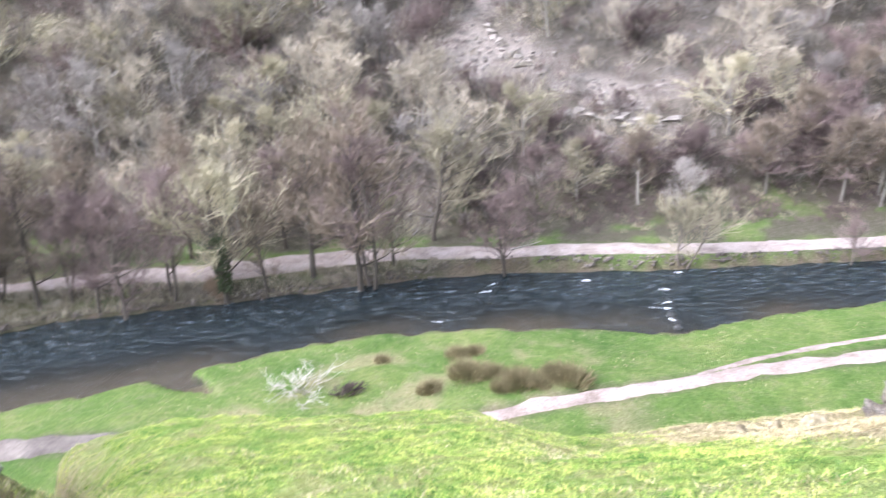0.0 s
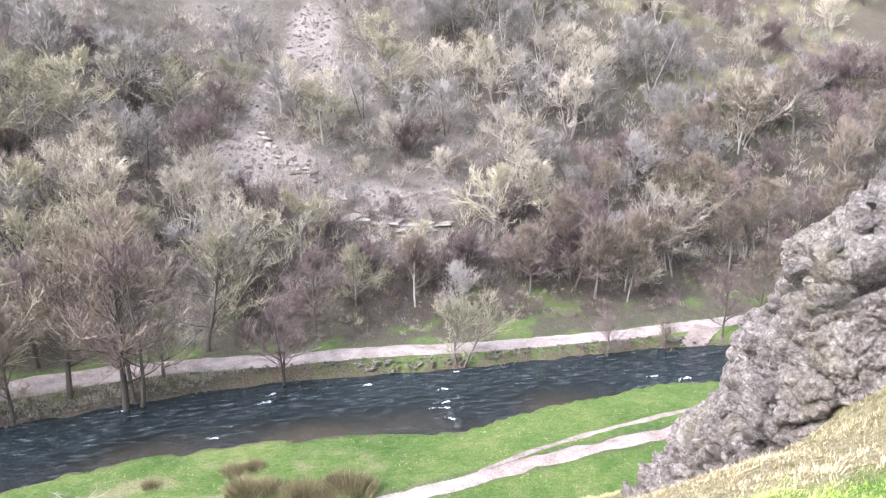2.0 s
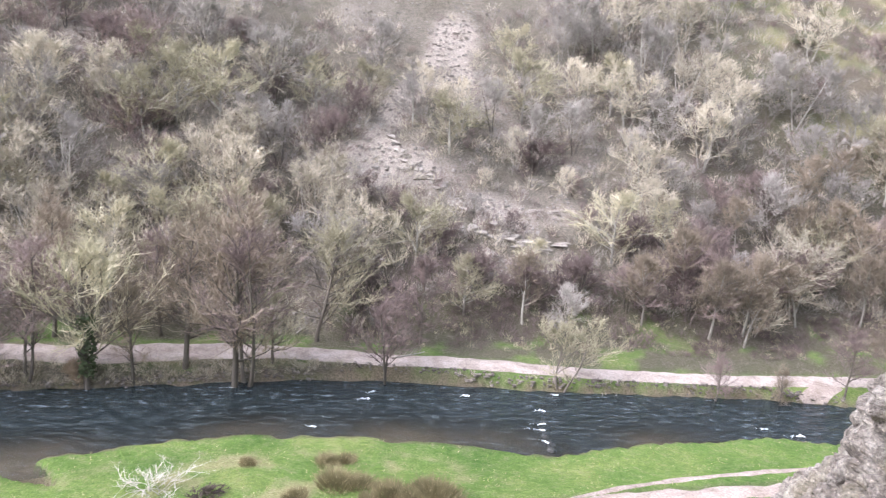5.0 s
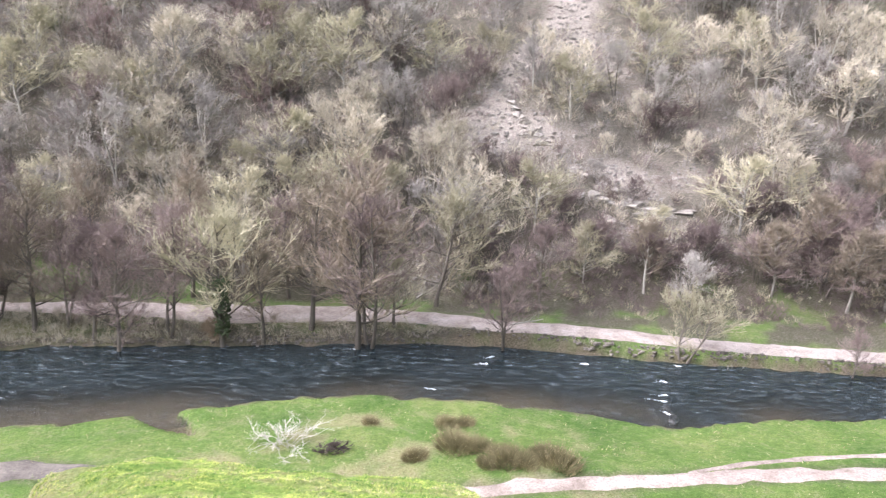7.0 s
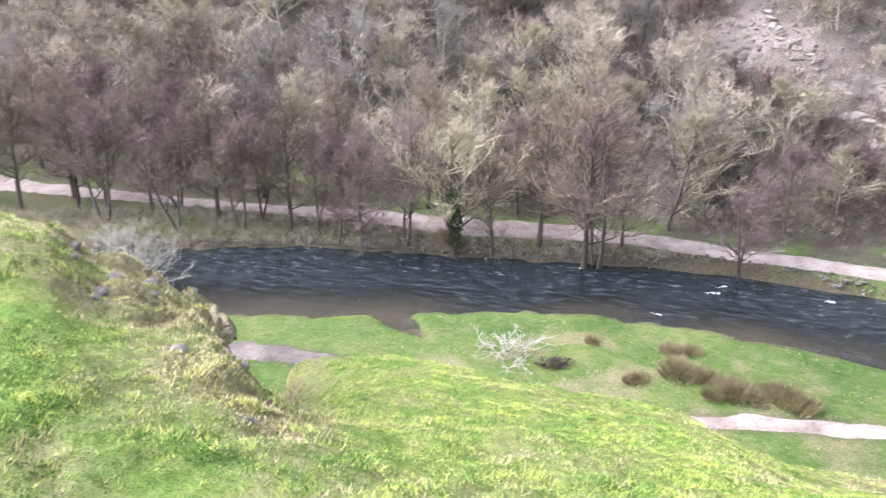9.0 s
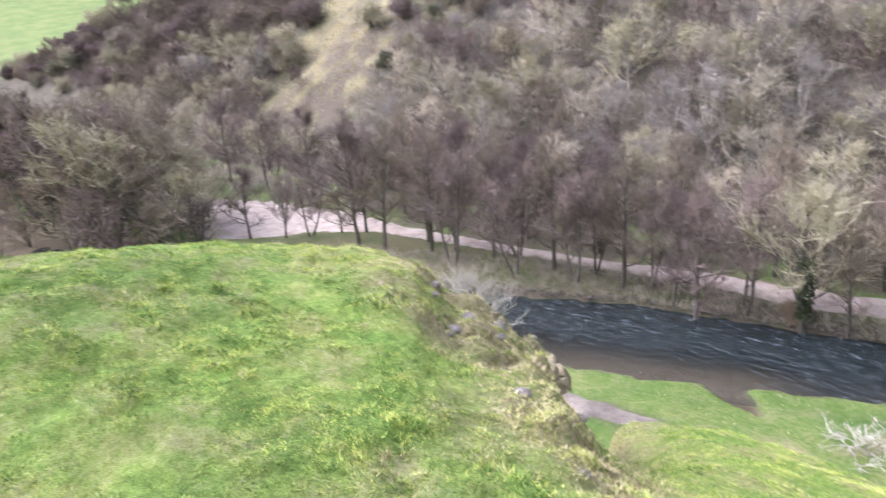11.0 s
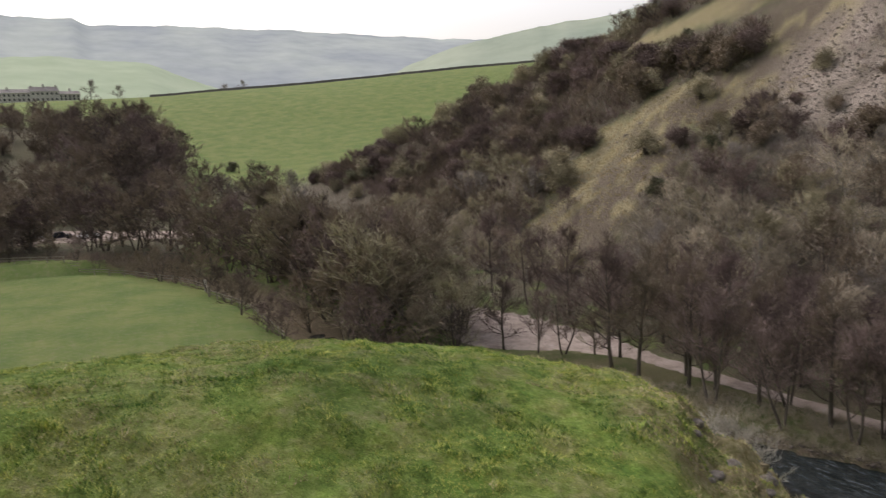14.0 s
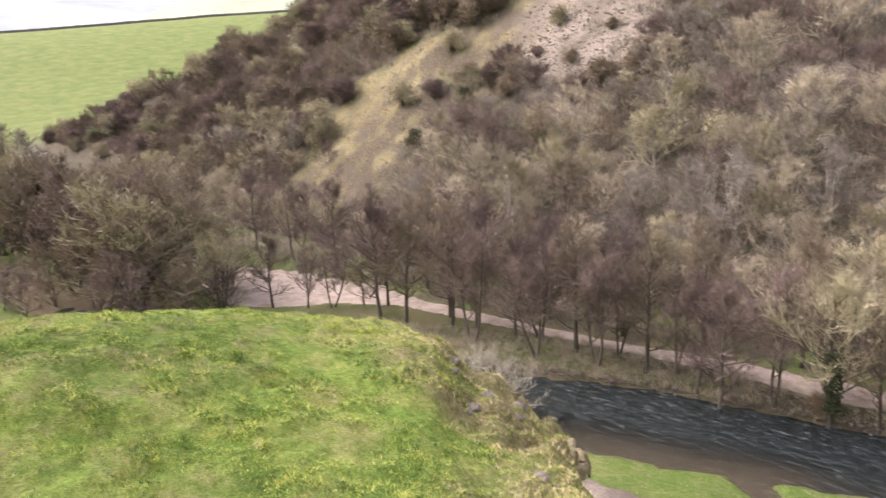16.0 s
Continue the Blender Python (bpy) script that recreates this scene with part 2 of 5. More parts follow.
def ground_material():
    m, n, l, p = nodes_of("ground")
    v = where_node(n)
    n1, n2, n3, n4 = noise_node(n, l, v, 0.16, 4), noise_node(n, l, v, 1.3, 5, 0.65), noise_node(n, l, v, 9, 5, 0.7), noise_node(n, l, v, 45, 3, 0.7)
    tuft = noise_node(n, l, v, 3.2, 3, 0.6)

    def mask(name, spread=0.5):
        a = n.new("ShaderNodeAttribute")
        a.attribute_name = name
        u = maths(n, l, "MULTIPLY_ADD", n2, spread)
        u.node.inputs[2].default_value = -spread / 2
        w = maths(n, l, "MULTIPLY_ADD", n3, spread * 0.8)
        l.new(u, w.node.inputs[2])
        w = maths(n, l, "SUBTRACT", w, spread * 0.4)
        u = maths(n, l, "ADD", a.outputs["Fac"], w)
        return maths(n, l, "SMOOTH_MIN", maths(n, l, "MAXIMUM", u, 0.0), 1.0)

    grass = ramp_node(n, l, n1, [(0.3, (0.085, 0.15, 0.036)), (0.5, (0.128, 0.20, 0.05)), (0.7, (0.20, 0.245, 0.078))])
    g2 = ramp_node(n, l, n2, [(0.25, (0.72, 0.78, 0.72)), (0.5, (1, 1, 1)), (0.75, (1.25, 1.15, 1.05))])
    g3 = ramp_node(n, l, n3, [(0.25, (0.6, 0.6, 0.6)), (0.75, (1.4, 1.4, 1.4))])
    g4 = ramp_node(n, l, n4, [(0.3, (0.62, 0.62, 0.62)), (0.7, (1.35, 1.35, 1.35))])
    g3 = mix_node(n, l, 1.0, g3, g4, "MULTIPLY")
    g3 = mix_node(n, l, 1.0, g3, ramp_node(n, l, tuft, [(0.35, (0.84, 0.88, 0.86)), (0.5, (1, 1, 1)), (0.66, (1.12, 1.1, 1.04))]), "MULTIPLY")
    grass = mix_node(n, l, 1.0, mix_node(n, l, 1.0, grass, g2, "MULTIPLY"), g3, "MULTIPLY")
    dry = ramp_node(n, l, n3, [(0.3, (0.16, 0.125, 0.062)), (0.5, (0.34, 0.282, 0.17)), (0.75, (0.52, 0.45, 0.295))])
    litter = ramp_node(n, l, n3, [(0.3, (0.038, 0.030, 0.026)), (0.5, (0.095, 0.076, 0.066)), (0.75, (0.22, 0.18, 0.158))])
    scree = ramp_node(n, l, n3, [(0.3, (0.125, 0.10, 0.087)), (0.47, (0.31, 0.262, 0.23)), (0.65, (0.53, 0.465, 0.42))])
    bed = ramp_node(n, l, n3, [(0.3, (0.06, 0.045, 0.034)), (0.5, (0.15, 0.115, 0.085)), (0.75, (0.27, 0.22, 0.17))])
    sward = n.new("ShaderNodeAttribute")
    sward.attribute_name = "sward"
    light = mix_node(n, l, 1.0, ramp_node(n, l, n2, [(0.3, (0.15, 0.265, 0.055)), (0.48, (0.24, 0.335, 0.08)), (0.58, (0.32, 0.37, 0.11)), (0.72, (0.42, 0.42, 0.165))]), g3, "MULTIPLY")
    c = mix_node(n, l, sward.outputs["Fac"], grass, light)
    field = n.new("ShaderNodeAttribute")
    field.attribute_name = "pasture"
    c = mix_node(n, l, field.outputs["Fac"], c, mix_node(n, l, 1.0, ramp_node(n, l, n1, [(0.3, (0.105, 0.165, 0.052)), (0.5, (0.145, 0.195, 0.063)), (0.7, (0.19, 0.222, 0.08))]), mix_node(n, l, 0.2, (1, 1, 1), g2), "MULTIPLY"))
    for name, colour in (("dry", dry), ("litter", litter), ("scree", scree), ("bed", bed)):
        c = mix_node(n, l, mask(name), c, colour)
    l.new(c, p.inputs["Base Color"])
    p.inputs["Roughness"].default_value = 0.95
    p.inputs["Specular IOR Level"].default_value = 0.1
    h = maths(n, l, "ADD", maths(n, l, "ADD", n3, n4), maths(n, l, "MULTIPLY", tuft, 1.6))
    bump_node(n, l, h, 1.0, 0.09, p)
    return m


def water_material():
    m, n, l, p = nodes_of("river_water")
    v = where_node(n)
    mp = n.new("ShaderNodeMapping")
    mp.inputs["Scale"].default_value = (0.5, 1.3, 1)
    l.new(v, mp.inputs["Vector"])
    a, b = noise_node(n, l, mp.outputs[0], 0.9, 3, 0.6), noise_node(n, l, mp.outputs[0], 3.2, 2, 0.6)
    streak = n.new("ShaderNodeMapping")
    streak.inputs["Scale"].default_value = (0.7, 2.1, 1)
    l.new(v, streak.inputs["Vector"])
    riffle_glint = noise_node(n, l, streak.outputs[0], 1.1, 6, 0.8)
    # pale riffle streaks: sky reflections on the wavelets painted into the base colour
    l.new(ramp_node(n, l, riffle_glint, [(0.40, (0.005, 0.009, 0.010)), (0.52, (0.018, 0.025, 0.028)), (0.60, (0.055, 0.068, 0.073)), (0.70, (0.22, 0.245, 0.255))]), p.inputs["Base Color"])
    p.inputs["Roughness"].default_value = 0.14
    p.inputs["IOR"].default_value = 1.33
    deep = n.new("ShaderNodeAttribute")
    deep.attribute_name = "deep"
    l.new(deep.outputs["Fac"], p.inputs["Alpha"])
    bump_node(n, l, maths(n, l, "ADD", a, maths(n, l, "MULTIPLY", b, 0.7)), 1.0, 0.22, p)
    return m


M_GROUND, M_WATER = ground_material(), water_material()

# ---------------------------------------------------------------- plan of the land
# centre of the river and its half width, from upstream to downstream
RIVER = [(140, 46, 5), (90, 50, 5), (60, 53, 4.2), (45, 53.3, 4.0), (36, 54.8, 3.7), (27, 54.5, 4.2), (16, 53.3, 5.5), (5, 54.8, 5.2), (-5, 54.2, 4.6),
         (-12, 52.6, 4.6), (-20, 50.4, 5.6), (-27, 48.6, 6.2), (-36, 46, 5.6), (-48, 41.5, 5.5), (-65, 37, 5.5), (-85, 34, 4.5), (-108, 33.5, 3.5),
         (-130, 31, 3.5), (-150, 22, 3.5), (-163, 8, 3.5), (-168, -12, 3.5), (-166, -45, 3.5)]
# far track and its half width
TRACK = [(120, 58, 1.5), (75, 60.8, 1.4), (48, 60.9, 1.15), (35, 60.2, 1.15), (24, 60.6, 1.15), (12, 61.3, 1.2), (5, 61.4, 1.25), (-3, 62.3, 1.4), (-9, 61.8, 1.7), (-17, 60.3, 2.0),
         (-26, 60.2, 1.4), (-35, 58.9, 1.0), (-46, 58, 1.1), (-60, 57, 1.5), (-68, 55.5, 4.6), (-75, 51.5, 7.0), (-84, 51.5, 5.5), (-95, 52, 2.0), (-115, 55, 1.6), (-150, 58, 1.6), (-200, 52, 1.6)]
FOOTPATH = [(75, 44, 0.8), (45, 43, 0.8), (27, 42.2, 0.95), (18, 41.0, 0.9), (14, 40.0, 0.75), (9, 39.2, 0.75), (5, 38.3, 0.7), (0, 37.4, 0.55), (-4, 36.8, 0.3)]
MUDDY = [(-8, 36.4, 0.3), (-14, 36.5, 0.6), (-19, 37.2, 1.0), (-24, 37.2, 1.3), (-32, 36, 1.0), (-45, 31, 0.8)]

INLET = [(-18.8, 46.6, 1.3), (-17.4, 45.3, 0.95), (-16.2, 44.4, 0.8), (-14.6, 43.2, 0.2)]
CAR_PARK = [(-196, -60, 9), (-198, -20, 11), (-192, 5, 11), (-180, 24, 7), (-165, 40, 3)]


RIM_AT = [28, 30, 31, 32, 33.7, 34.3, 36, 37, 39.5, 41.8, 43, 44.5, 46.7, 50, 55, 59, 63, 67, 70, 75, 81, 87, 93, 100]
RIM_BY = [0, -1.3, -1.8, -0.9, 0.2, 0.7, -0.4, -1.3, -1.9, -2.2, -1.4, -0.1, 0.4, 0.1, 0.25, 0.4, 0.6, 0.3, 0.35, -0.1, -0.4, -0.7, -0.4, 0]


def near_hill(x, y):
    """The hillside that one stands on: a steep grass slope with a knoll to the left, a gully, and a rock rib to the right."""
    up = np.where(y > 0, -0.53 * y, -0.42 * y)
    slope = 24.4 + up + np.where(x > 0, 0.025 * x * x / (1 + (x / 25) ** 2), 0) * np.exp(-((np.maximum(y, 0) / 12) ** 2))
    slope = slope - 0.18 * np.maximum(-x - 3, 0) * step(0, 6, -y) - 0.75 * np.maximum(-x - 16, 0)
    # the brow below, beyond which the slope steepens
    brow = 15.2 + 1.1 * np.exp(-(((x + 6.2) / 3.2) ** 2)) + 0.9 * np.exp(-(((x - 9) / 4) ** 2))
    slope = slope - 0.35 * np.exp(-(((x + 9.0) / 2.2) ** 2) - ((y - 15) / 3) ** 2) - 0.62 * np.maximum(y - brow, 0)
    # the knoll: level on top, rounded at the rim, with a broken edge towards the river
    dx, dy = x + 8.0, y - 2.6
    r = np.hypot(dx, dy * np.where(dy > 0, 0.92, 0.8))
    knoll = 22.25 - 0.018 * np.minimum(r, 8) ** 2 - 0.5 * np.maximum(r - 6.4, 0) - 0.8 * np.maximum(r - 8.1, 0)
    knoll = knoll + 0.11 * np.clip(9.5 - y, 0, 13) * step(7, 11, -x)
    edge = x + 0.675 * y
    knoll = knoll - 0.5 * step(-1.6, -0.4, edge) * step(7.5, 9.5, y) - 4.0 * step(-0.15, 0.5, edge) * step(8, 9.5, y)
    w = step(0.3, 3.6, -x) * step(6, 1, -y)
    w = w * (1 - step(-1.2, 0.8, x + 0.6 * y) * step(3, 6, y))
    z = slope * (1 - w) + knoll * w
    z = z - 0.95 * step(0, 3, x) * step(7, 14, y)
    z = z + 0.8 * step(7.6, 9.4, x) * step(2, 5, y) * np.exp(-(((np.hypot(x, y) - 12) / 2.4) ** 2))
    # the rim: full on the crown, cut back along the broken flank
    bearing, r = np.degrees(np.arctan2(-x, y)), np.hypot(x, y)
    rim = np.interp(bearing, RIM_AT, RIM_BY)
    z = z + 0.0175 * r * rim * step(6, 10.5, r) * step(24, 16, r)
    return z - 1.5 * np.exp(-(((x + 6.4 + 0.35 * (y - 10.6)) / 1.2) ** 2) - ((y - 11.2) / 3.0) ** 2)


def far_hill(x, y):
    toe = 66.5 + 0.6 * np.sin(x / 17) + np.where(x < -60, -(x + 60) * 0.13, 0) + np.where(x > 60, (x - 60) * -0.12, 0)
    up = y - toe
    rise = 0.72 * up + 3.5 * fbm(x, y, 45, 3, 5) * step(0, 25, up)
    cap = np.interp(x, [-420, -290, -245, -205, -165, -128, -80, 0, 120, 400], [3, 4, 10, 26, 42, 56, 78, 100, 110, 120])
    cap = cap + 4 * fbm(x, y, 60, 3, 9) * step(5, 30, cap)
    return 1.6 + smin(rise, cap, 8.0)


def far_land(x, y):
    """Rising fields and hills down the valley."""
    d = np.hypot(x, y)
    az = np.degrees(np.arctan2(-x, y))
    field = np.interp(az, [35, 48, 55, 62, 70, 79, 88, 110], [75, 68, 62, 58, 53, 48, 44, 42])
    near = step(270, 620, d) * field
    near = np.maximum(near, step(210, 430, d) * 27 * step(74, 82, az))
    dip = -30 * step(620, 900, d)
    return 3.0 + (near + dip) * step(28, 48, az) + 0.02 * np.maximum(d - 300, 0) * (1 - step(28, 48, az)) + 2.0 * fbm(x, y, 220, 3, 3) * step(200, 400, d)


def ground_height(x, y):
    x, y = np.asarray(x, float), np.asarray(y, float)
    d_r, side, half = along(RIVER, x, y)
    d_t, _, half_t = along(TRACK, x, y)
    d_f, _, half_f = along(FOOTPATH, x, y)
    ledge = d_r - half - 0.35 * fbm(x, y, 3.5, 3, 21)
    floor = 0.45 + 0.9 * step(0, 9, ledge) + 0.12 * fbm(x, y, 6, 3, 2) + 1.2 * step(60, 110, np.hypot(x, y))
    floor = np.where(side < 0, np.maximum(floor, 0.45 + 0.9 * step(0, 3.0, ledge)), floor)
    paths = np.minimum(d_t - half_t, d_f - half_f)
    bed = 1.35 - 0.3 * step(10, 24, x)
    floor = bed + (floor - bed) * step(-0.2, 2.0, d_t - half_t)
    z = smax(far_hill(x, y), floor, 0.8) - 0.2
    z = np.where(np.hypot(x, y) > 150, smax(z, far_land(x, y), 6.0), z)
    z = smax(z, near_hill(x, y), 1.2)
    z = z + 0.10 * fbm(x, y, 1.9, 3, 31) * step(3, 9, z) * (1 - step(60, 200, np.hypot(x, y))) + 0.06 * fbm(x, y, 0.5, 2, 33) * step(5, 9, z) * (1 - step(25, 40, np.hypot(x, y)))
    rough = step(0.0, 2.2, y - 2.9 + 0.574 * x) * step(-2.5, -4.5, x) * step(2.0, 0.6, x + 0.675 * y) * (np.hypot(x, y) < 20)
    z = z + rough * (0.20 * fbm(x, y, 1.3, 3, 35) + 0.20 * fbm(x, y, 0.5, 2, 36))
    z = z - 0.9 * step(0.05, -0.55, ledge) - 0.35 * step(0.0, -2.5, ledge)
    # the shallow inlet in the near bank
    d_i, _, half_i = along(INLET, x, y)
    z = np.where((z < 3) & (z > -0.45), z - (z + 0.45) * step(0.35, -0.25, d_i - half_i), z)
    return z - 0.10 * step(0.25, -0.1, paths)


def ground_at(x, y):
    return float(ground_height(np.array([x]), np.array([y]))[0])


# where the far slope is open: a scree chute, stony patches and tan grass
def openness(x, y):
    ragged = fbm(x, y, 5, 3, 58)
    d1, _, w1 = along([(3.6, 82.5, 2.4), (4.8, 85.5, 1.7), (6.4, 90.2, 1.6), (8.8, 95.2, 1.8), (13.0, 99.4, 2.3), (15.0, 106, 2.6)], x, y)
    d2, _, w2 = along([(13.0, 99.4, 2.2), (17.0, 96.4, 2.4), (20.5, 93.0, 1.8), (24, 89, 1.0)], x, y)
    chute = 0.8 * step(1.6, 0.5, d1 / w1 + 0.4 * ragged) + 0.65 * step(1.7, 0.5, d2 / w2 + 0.4 * ragged)
    patch = 0.85 * np.exp(-(((x - 9) / 4.5) ** 2) - (((y - 83) / 2.6) ** 2)) + 0.85 * np.exp(-(((x - 19.5) / 7.5) ** 2) - (((y - 80) / 2.4) ** 2)) + 0.6 * np.exp(-(((x - 0.5) / 4) ** 2) - (((y - 83.5) / 2) ** 2))
    patch = patch + 0.45 * np.exp(-(((x - 21) / 7) ** 2) - (((y - 74) / 1.6) ** 2))
    low = 0.5 * np.exp(-(((x + 1) / 2.2) ** 2) - (((y - 69.5) / 3) ** 2)) + 0.75 * np.exp(-(((x + 19.5) / 2.2) ** 2) - (((y - 79) / 2) ** 2))
    high = 0.75 * step(1.5, 0.5, np.hypot((x + 74 + 0.5 * (y - 112)) / 13, (y - 112) / 14) + 0.25 * ragged)
    high = high + 0.26 * step(76, 90, y) * step(-60, -30, x) * step(55, 30, x) * (0.7 + 0.8 * fbm(x, y, 11, 2, 59))
    scree = np.clip((chute + patch + low + high) * (1 + 0.7 * ragged), 0, 0.9)
    da, _, wa = along([(-99, 85, 11), (-106, 95, 12), (-110, 104, 12), (-100, 110, 8), (-88, 114, 7), (-88, 125, 11), (-92, 138, 12)], x, y)
    db, _, wb = along([(-138, 130, 3.5), (-126, 134, 5), (-112, 139, 6)], x, y)
    tan = np.maximum(step(1.25, 0.7, da / wa + 0.35 * ragged), step(1.3, 0.7, db / wb + 0.3 * ragged))
    tan = np.clip(0.85 * tan + 0.8 * step(54, 66, x + 0.25 * (y - 80)) * step(80, 90, y) * (0.8 + 0.5 * ragged), 0, 1)
    return scree, tan


def bare_above(x, y, reach=5.0):
    """True where open ground lies just up the slope, which a tree here would stand in front of."""
    d = math.hypot(x, y)
    u = np.array([0.0, reach * 0.5, reach])
    s, t = openness(x + u * x / d, y + u * y / d)
    return bool((np.maximum(s * (x < -40), t) > 0.3).any())


def build_ground():
    az = np.concatenate([np.arange(-64, 106, 0.33), np.arange(106, 296, 3.0)])
    r = [0.002, 0.3]
    while r[-1] < 4200:
        k = r[-1]
        r.append(k * (1.10 if k < 4 else 1.013 if k < 30 else 1.0115 if k < 100 else 1.014 if k < 190 else 1.035))
    r = np.array(r)
    A, R = np.meshgrid(np.radians(az), r)
    x, y = -R * np.sin(A), R * np.cos(A)
    z = ground_height(x, y)
    nr, na = x.shape
    idx = np.arange(nr * na).reshape(nr, na)
    nxt = np.roll(idx, -1, axis=1)
    faces = np.stack([idx[:-1], nxt[:-1], nxt[1:], idx[1:]], -1).reshape(-1, 4)[:, ::-1]
    me = bpy.data.meshes.new("ground")
    nv, nf = nr * na, len(faces)
    me.vertices.add(nv)
    me.vertices.foreach_set("co", np.stack([x, y, z], -1).ravel())
    me.loops.add(nf * 4)
    me.loops.foreach_set("vertex_index", faces.ravel())
    me.polygons.add(nf)
    me.polygons.foreach_set("loop_start", np.arange(nf) * 4)
    me.polygons.foreach_set("use_smooth", np.ones(nf, bool))
    me.update(calc_edges=True)
    d_r, side, half = along(RIVER, x, y)
    ledge = d_r - half - 0.35 * fbm(x, y, 3.5, 3, 21)
    d_t, _, half_t = along(TRACK, x, y)
    d_f, _, half_f = along(FOOTPATH, x, y)
    scree, tan = openness(x, y)
    hill = step(0, 1.5, y - 63.0 + 0.8 * fbm(x, y, 5, 2, 49)) * step(-300, -255, x)
    near = step(3.5, 8, z) * (np.hypot(x, y) < 45)
    # tan grass round the rock, on the knoll's flank and along the brow
    rock = 0.95 * step(7.6, 9.8, np.hypot(x, y) + 0.8 * fbm(x, y, 2, 2, 42)) * step(18.5, 16, np.hypot(x, y)) * step(3.0, 5.5, x) * step(1, 3, y)
    flank = 1.15 * step(-0.5, 1.2, y - 2.9 + 0.574 * x + 0.7 * fbm(x, y, 2, 2, 45)) * step(-2.0, -4.0, x) * step(2.2, 0.8, x + 0.675 * y) * near * (x > -12)
    brow = 0.7 * step(1.6, 0.3, np.hypot((x + 8.8) / 1.4, (y - 14.6) / 2.4)) * near + 0.35 * step(1.5, 0.3, np.abs(y - 15.5)) * step(1, 4, x) * near
    dry = np.clip(rock + 0.66 * flank * (1 + fbm(x, y, 1.6, 2, 37)) + brow + 0.24 * near * step(-0.05, 0.45, fbm(x, y, 2.5, 3, 41)), 0, 1)
    meadow = (side > 0) * step(1.0, 4, ledge) * step(4, 1, z) * (np.hypot(x, y) < 60)
    dry = np.clip(dry + 0.6 * meadow * step(-0.1, 0.5, fbm(x, y, 4, 3, 43)) * step(16, 10, np.abs(x + 2)) + tan, 0, 1)
    litter = hill * (1 - 0.95 * tan) * (1 - 0.6 * step(0.0, 0.4, fbm(x, y, 6, 3, 47)) * step(4.5, 2.2, z))
    bank = (side < 0) * step(0.9, 0.2, ledge / 1.6) * step(-0.3, 0.0, ledge) * np.where(x < 4, 0.8, 0.2)
    bank = bank + (side < 0) * step(5, -2, x) * step(-0.3, 0.3, ledge) * 0.35 * (y < 62) * step(14, 9, ledge) * step(-75, -60, x)
    dry = np.clip(dry + (side < 0) * step(-75, -60, x) * step(6, -4, x) * step(0, 0.5, ledge) * step(14, 9, ledge) * (y < 62) * 0.55 * step(-0.5, 0.3, fbm(x, y, 4, 3, 44)), 0, 1)
    verge = (side < 0) * step(-0.3, 0.6, d_t - half_t) * step(54.5, 57.5, y) * step(-130, -100, x) * (0.9 - 0.65 * step(0.0, 0.4, fbm(x, y, 5, 3, 48))) * np.where((x > 2) & (x < 60) & (y < 60.2), 0.2, 1.0)
    woods = (side < 0) * step(-112, -122, x) * step(470, 430, np.hypot(x, y)) * step(77, 79, np.degrees(np.arctan2(-x, y))) * 0.8
    litter = np.clip(np.where(y < 66, np.maximum(bank, verge) + woods, np.maximum(litter, verge)), 0, 1)
    bed = np.clip(step(0.25, -0.15, ledge) + step(0.15, -0.1, z) * (y < 70), 0, 1)
    mud = step(1.6, 0.2, np.hypot((x + 21) / 3.2, (y - 37.2) / 1.3)) + step(0.45, 0.0, np.minimum(d_t - half_t, d_f - half_f)) * 0.5
    for name, value in (("sward", np.clip(near * (0.35 + 0.5 * step(-0.7, 0.4, fbm(x, y, 3.0, 3, 46)) + 0.4 * step(5, 8, y) * step(-12, -8, x) * step(8, 3, x)), 0, 1)), ("dry", dry), ("litter", np.clip(litter + mud * 0.8, 0, 1)), ("pasture", step(58, 80, np.hypot(x, y)) * (1 - hill) * step(-20, -50, x)), ("scree", scree), ("bed", bed)):
        at = me.attributes.new(name, "FLOAT", "POINT")
        at.data.foreach_set("value", value.ravel().astype(np.float32))
    me.materials.append(M_GROUND)
    return tagged(new("ground", me), "grassy dale side, meadow and leaf-strewn slope", "ground", kind="structure")


build_ground()


